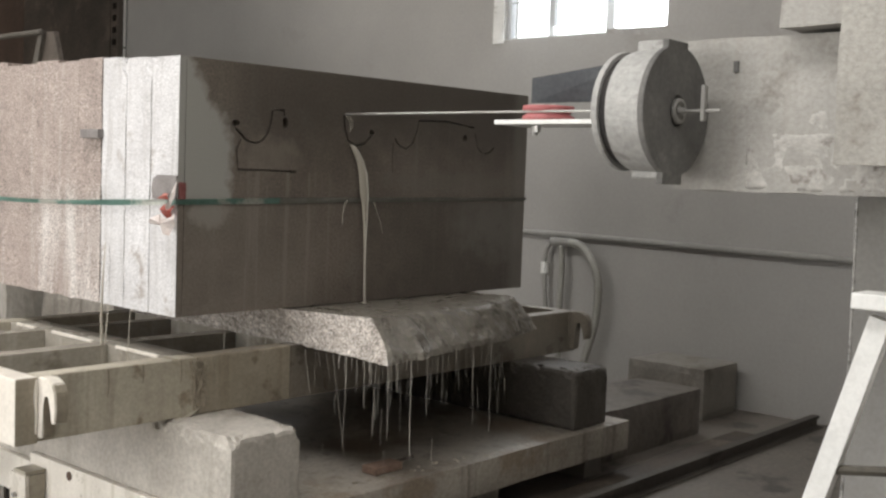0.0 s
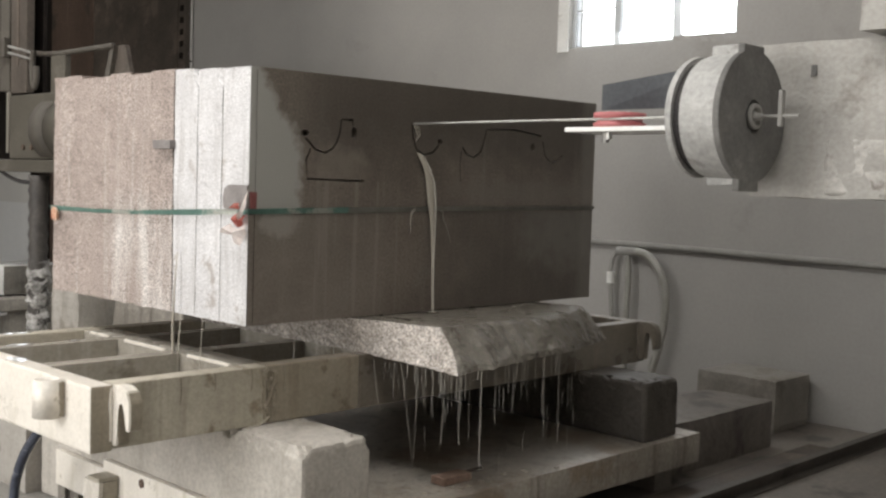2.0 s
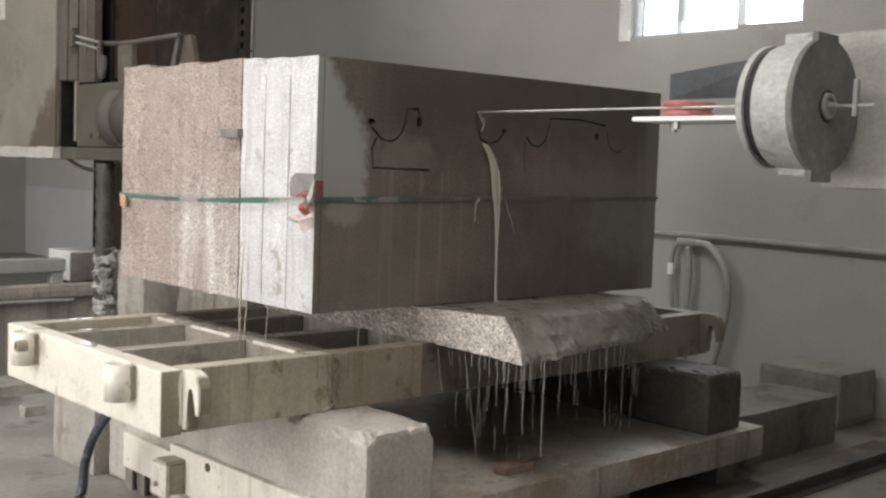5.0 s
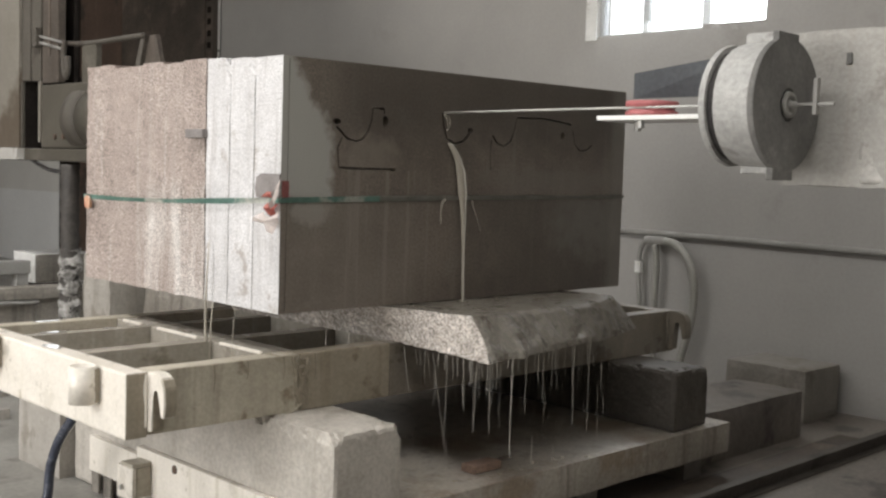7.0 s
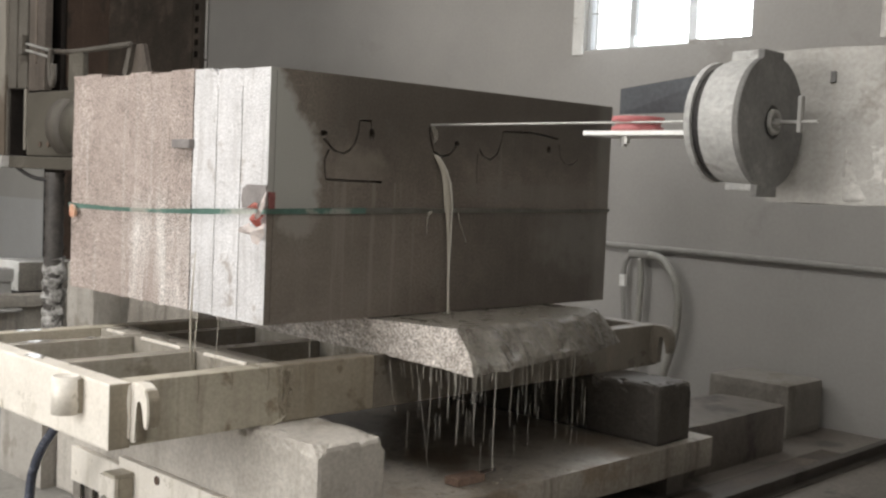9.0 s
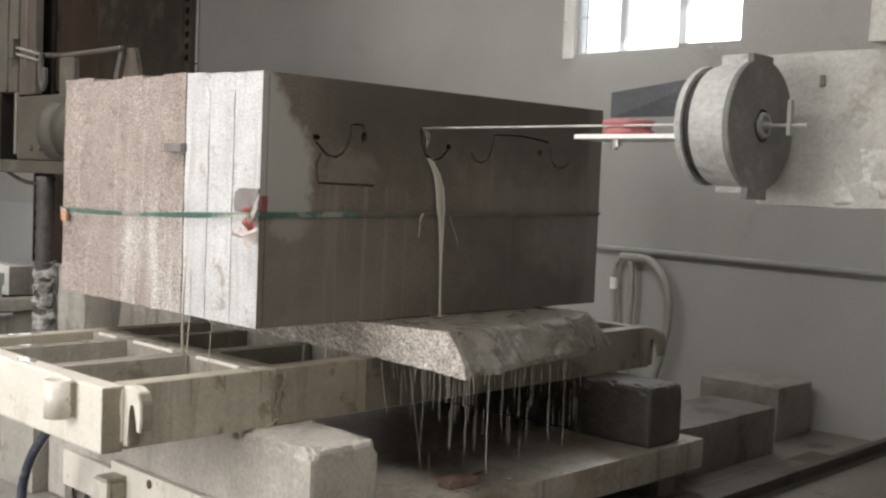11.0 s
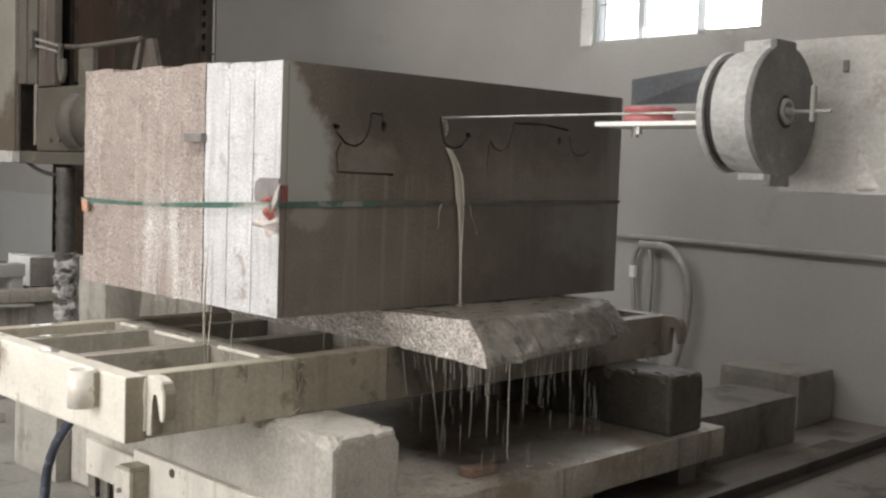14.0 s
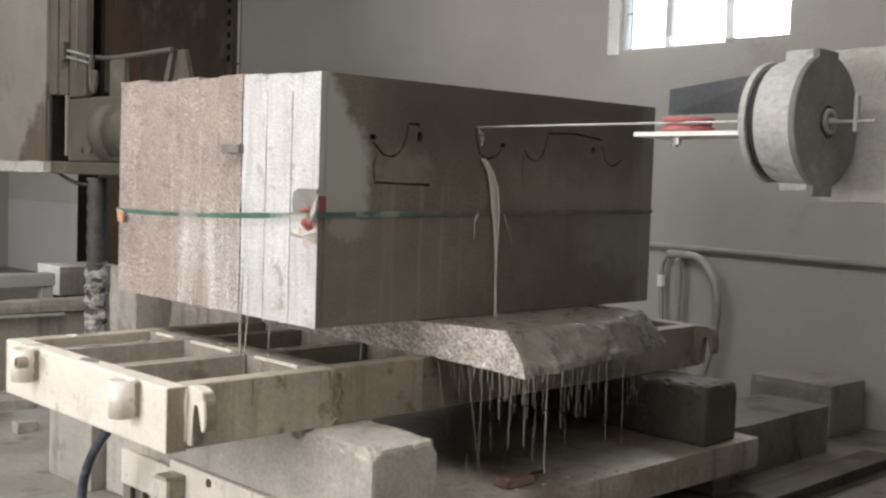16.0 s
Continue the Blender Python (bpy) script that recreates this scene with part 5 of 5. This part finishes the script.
def build_water():
    made = {"jet": [], "drip": [], "thread": []}
    # jet out of the saw cut: a folded sheet that draws together into a cord
    pts = [(0.900, -0.008, 1.705), (0.922, -0.014, 1.675), (0.948, -0.018, 1.635), (0.960, -0.022, 1.59), (0.966, -0.024, 1.53), (0.972, -0.026, 1.46), (0.976, -0.028, 1.39), (0.978, -0.030, 1.33), (0.980, -0.034, 1.24), (0.978, -0.038, 1.15), (0.976, -0.044, 1.07), (0.974, -0.05, 1.0)]
    w = [0.012, 0.019, 0.024, 0.028, 0.025, 0.018, 0.010, 0.0075, 0.006, 0.0045, 0.005, 0.006]
    ob = part("water_jet", ribbon(pts, w, 0.007), M_WATER, None, smooth=True, origin=pts[0])
    made["jet"].append(tagged(ob, "milky slurry water running down from the saw cut", "water", "water from the saw cut"))
    pts = [(0.912, -0.018, 1.70), (0.94, -0.026, 1.66), (0.978, -0.032, 1.58), (0.988, -0.036, 1.48), (0.982, -0.04, 1.36), (0.972, -0.046, 1.22), (0.968, -0.055, 1.0)]
    ob = part("water_jet", ribbon(pts, [0.003, 0.005, 0.006, 0.004, 0.003, 0.002, 0.002], 0.003), M_DRIP, None, smooth=True, origin=pts[0])
    made["jet"].append(tagged(ob, "thin clear strand of water twisting round the jet", "water", "water from the saw cut"))
    for pts, w in (([(0.885, -0.010, 1.462), (0.866, -0.016, 1.448), (0.852, -0.02, 1.43), (0.848, -0.022, 1.40), (0.847, -0.022, 1.35)], [0.006, 0.011, 0.006, 0.0025, 0.0006]),
                   ([(1.05, -0.012, 1.455), (1.06, -0.016, 1.41), (1.085, -0.02, 1.36), (1.10, -0.022, 1.31)], [0.0035, 0.003, 0.002, 0.0008])):
        ob = part("water_jet", ribbon(pts, w, 0.004), M_FILM, None, smooth=True, origin=pts[0])
        made["jet"].append(tagged(ob, "thin trickle of slurry running off the strap", "water", "water from the saw cut"))
    pts = [(0.868, -0.006, 1.835), (0.884, -0.010, 1.815), (0.894, -0.010, 1.785), (0.884, -0.008, 1.755)]
    ob = part("water_jet", ribbon(pts, [0.012, 0.022, 0.014, 0.003], 0.004), M_FILM, None, smooth=True, origin=pts[0])
    made["jet"].append(tagged(ob, "thin splash thrown up where the wire enters", "water", "water from the saw cut"))
    bm = lathe([(-0.012, 0.004), (0.003, 0.034), (0.005, 0.02), (0.009, 0.006)], (0.972, -0.055, 0.998), "z", 28)
    for v in bm.verts:
        v.co += noise.noise_vector(v.co * 40) * 0.010
    ob = part("splash", bm, M_FILM, None, origin=(0.97, -0.05, 1.0))
    made["jet"].append(tagged(ob, "milky splash where the jet meets the stone", "water", "water from the saw cut"))
    # threads from the slab joint into the cart
    for y, z0, w in ((0.474, 1.26, 0.006), (0.462, 1.0, 0.005), (0.30, 1.0, 0.0025)):
        x = -0.012 if z0 > 1.1 else 0.0
        pts = [(x, y, z0), (x - 0.012, y - 0.004, z0 - 0.15), (x - 0.012, y + 0.002, z0 - 0.3), (x - 0.01, y - 0.012, 0.625)]
        ob = part("water_thread", ribbon(pts, [w * 0.12, w * 0.7, w * 1.0, w * 1.5], w * 0.6), M_WATER, None, smooth=True, origin=pts[0])
        made["thread"].append(tagged(ob, "thin thread of slurry falling into the cart", "water", "threads of water"))
    for x in (0.24, 0.36, 0.45):
        pts = [(x, 0.004, 1.001), (x + 0.002, 0.004, 0.93), (x, 0.006, 0.845)]
        ob = part("water_thread", ribbon(pts, [0.0018, 0.0012, 0.0005], 0.001), M_DRIP, None, smooth=True, origin=pts[0])
        made["thread"].append(tagged(ob, "thin drip from the wet lower edge of the block", "water", "threads of water"))
    rng = random.Random(7)
    # long threads off the split end, where most of the water leaves the slab
    for k in range(22):
        s = -1.0 + (k / 21) ** 0.7 + rng.uniform(-0.03, 0.03)
        x, y = slab_edge(min(s, -0.01))
        ln = rng.uniform(0.02, 0.13) if k % 4 else rng.uniform(0.18, 0.46)
        ob = part("water_thread", runlet((x, y, 0.846), ln, rng.uniform(0.0006, 0.0013), rng, lean=0.04 * ln / 0.2 if k < 5 else rng.uniform(-0.05, 0.02) * ln, beads=0.7), M_DRIP, None, smooth=True, origin=(x, y, 0.846))
        made["thread"].append(tagged(ob, "wavering thread of water off the split slab end", "water", "threads of water"))
    # fainter, finer ones along the front
    for k in range(22):
        s = ((k + rng.uniform(0.0, 1.0)) / 22) ** 1.3 * 0.6
        x, y = slab_edge(s)
        ln = rng.uniform(0.02, 0.12) if k % 3 else rng.uniform(0.16, 0.44)
        w = 0.0018 if k in (5, 6) else rng.uniform(0.0004, 0.0009)
        ob = part("water_thread", runlet((x, y, 0.846), ln, w, rng, lean=rng.uniform(-0.02, 0.02) * ln, beads=0.8), M_DRIP, None, smooth=True, origin=(x, y, 0.846))
        made["thread"].append(tagged(ob, "fine thread of water off the slab's front edge", "water", "threads of water"))
    # drips that fall free, drawn out by their speed
    for k in range(40):
        x, y = slab_edge(rng.uniform(-0.9, 0.0) if k < 18 else rng.uniform(0.0, 0.7))
        top, ln, w = 0.835, rng.uniform(0.05, 0.16), rng.uniform(0.0004, 0.0008)
        ob = part("drip", runlet((x, y, top), ln, w, rng, beads=0.4), M_DRIP, None, smooth=True, origin=(x, y, top))
        made["drip"].append((tagged(ob, "glinting drip falling from the wet slab", "water drip", "drips off the slab"), x, y, top, ln))
    # splashes where the drips land
    for k in range(16):
        x, y, r = 0.62 + 0.055 * k + rng.uniform(-0.03, 0.03), -0.34 - 0.09 * rng.random(), rng.uniform(0.004, 0.012)
        bm = rough_box(x - r, y - r, 0.299, x + r, y + r, 0.302 + 0.5 * r, 0.004, 0.002, 90, seed=k, worn=0.003)
        ob = part("splash", bm, M_WATER, None, origin=(x, y, 0.3))
        made["thread"].append(tagged(ob, "small milky splash of a drip on the plinth", "water", "splashes on the plinth"))
    return made


WATER = build_water()


# ---- what moves ----
def motions():
    rng = random.Random(3)
    base = PULLEY.location.copy()
    walk(PULLEY, [(k * 0.1, pose(*base, 0, 0, -80.0 * k)) for k in range(161)])
    w = WIRE.location.copy()
    walk(WIRE, [(k * 0.2, pose(w.x, w.y, w.z + 0.002 * math.sin(k * 2.3))) for k in range(81)])
    for i, ob in enumerate(WATER["jet"]):
        p = ob.location.copy()
        rows = []
        for k in range(54):
            t = min(k * 0.3, 16.0)
            if rows and t - rows[-1][0] < 0.05:
                break
            sway = 0.8 * math.sin(t * 5.1 + 1.3) + 0.3 * math.sin(t * 11.0)
            rows.append((t, pose(p.x + 0.004 * sway, p.y, p.z + 0.003 * math.sin(t * 7), 0, 0.35 * sway * (1 + i % 3), 0)))
        if rows[-1][0] < 16.0:
            rows.append((16.0, rows[-1][1]))
        walk(ob, rows)
    for i, ob in enumerate(WATER["thread"]):
        p = ob.location.copy()
        walk(ob, [(k * 0.4, pose(p.x, p.y + 0.004 * math.sin(k * 1.9 + i), p.z, 0.9 * math.sin(k * 2.7 + i * 2), 0, 0)) for k in range(41)])
    for ob, x, y, top, ln in WATER["drip"]:
        fall = top + ln - 0.31 if x > 0.3 else top
        period = rng.uniform(0.45, 0.75)
        t, rows = -rng.random() * period, []
        step = 1.0 / FPS
        while t < 16.0:
            for f, drop in ((0.0, 0.0), (0.35, 0.10), (0.6, 0.30), (0.8, 0.58), (0.94, 1.0)):
                u = t + f * period
                if 0.0 <= u <= 16.0 and (not rows or u - rows[-1][0] >= step):
                    rows.append((u, pose(x, y, top + 0.02 - drop * (fall - 0.02))))
            t += period
        if rows[0][0] > 0:
            rows.insert(0, (0.0, rows[0][1]))
        if rows[-1][0] < 16.0 - step:
            rows.append((16.0, rows[-1][1]))
        walk(ob, rows)


motions()
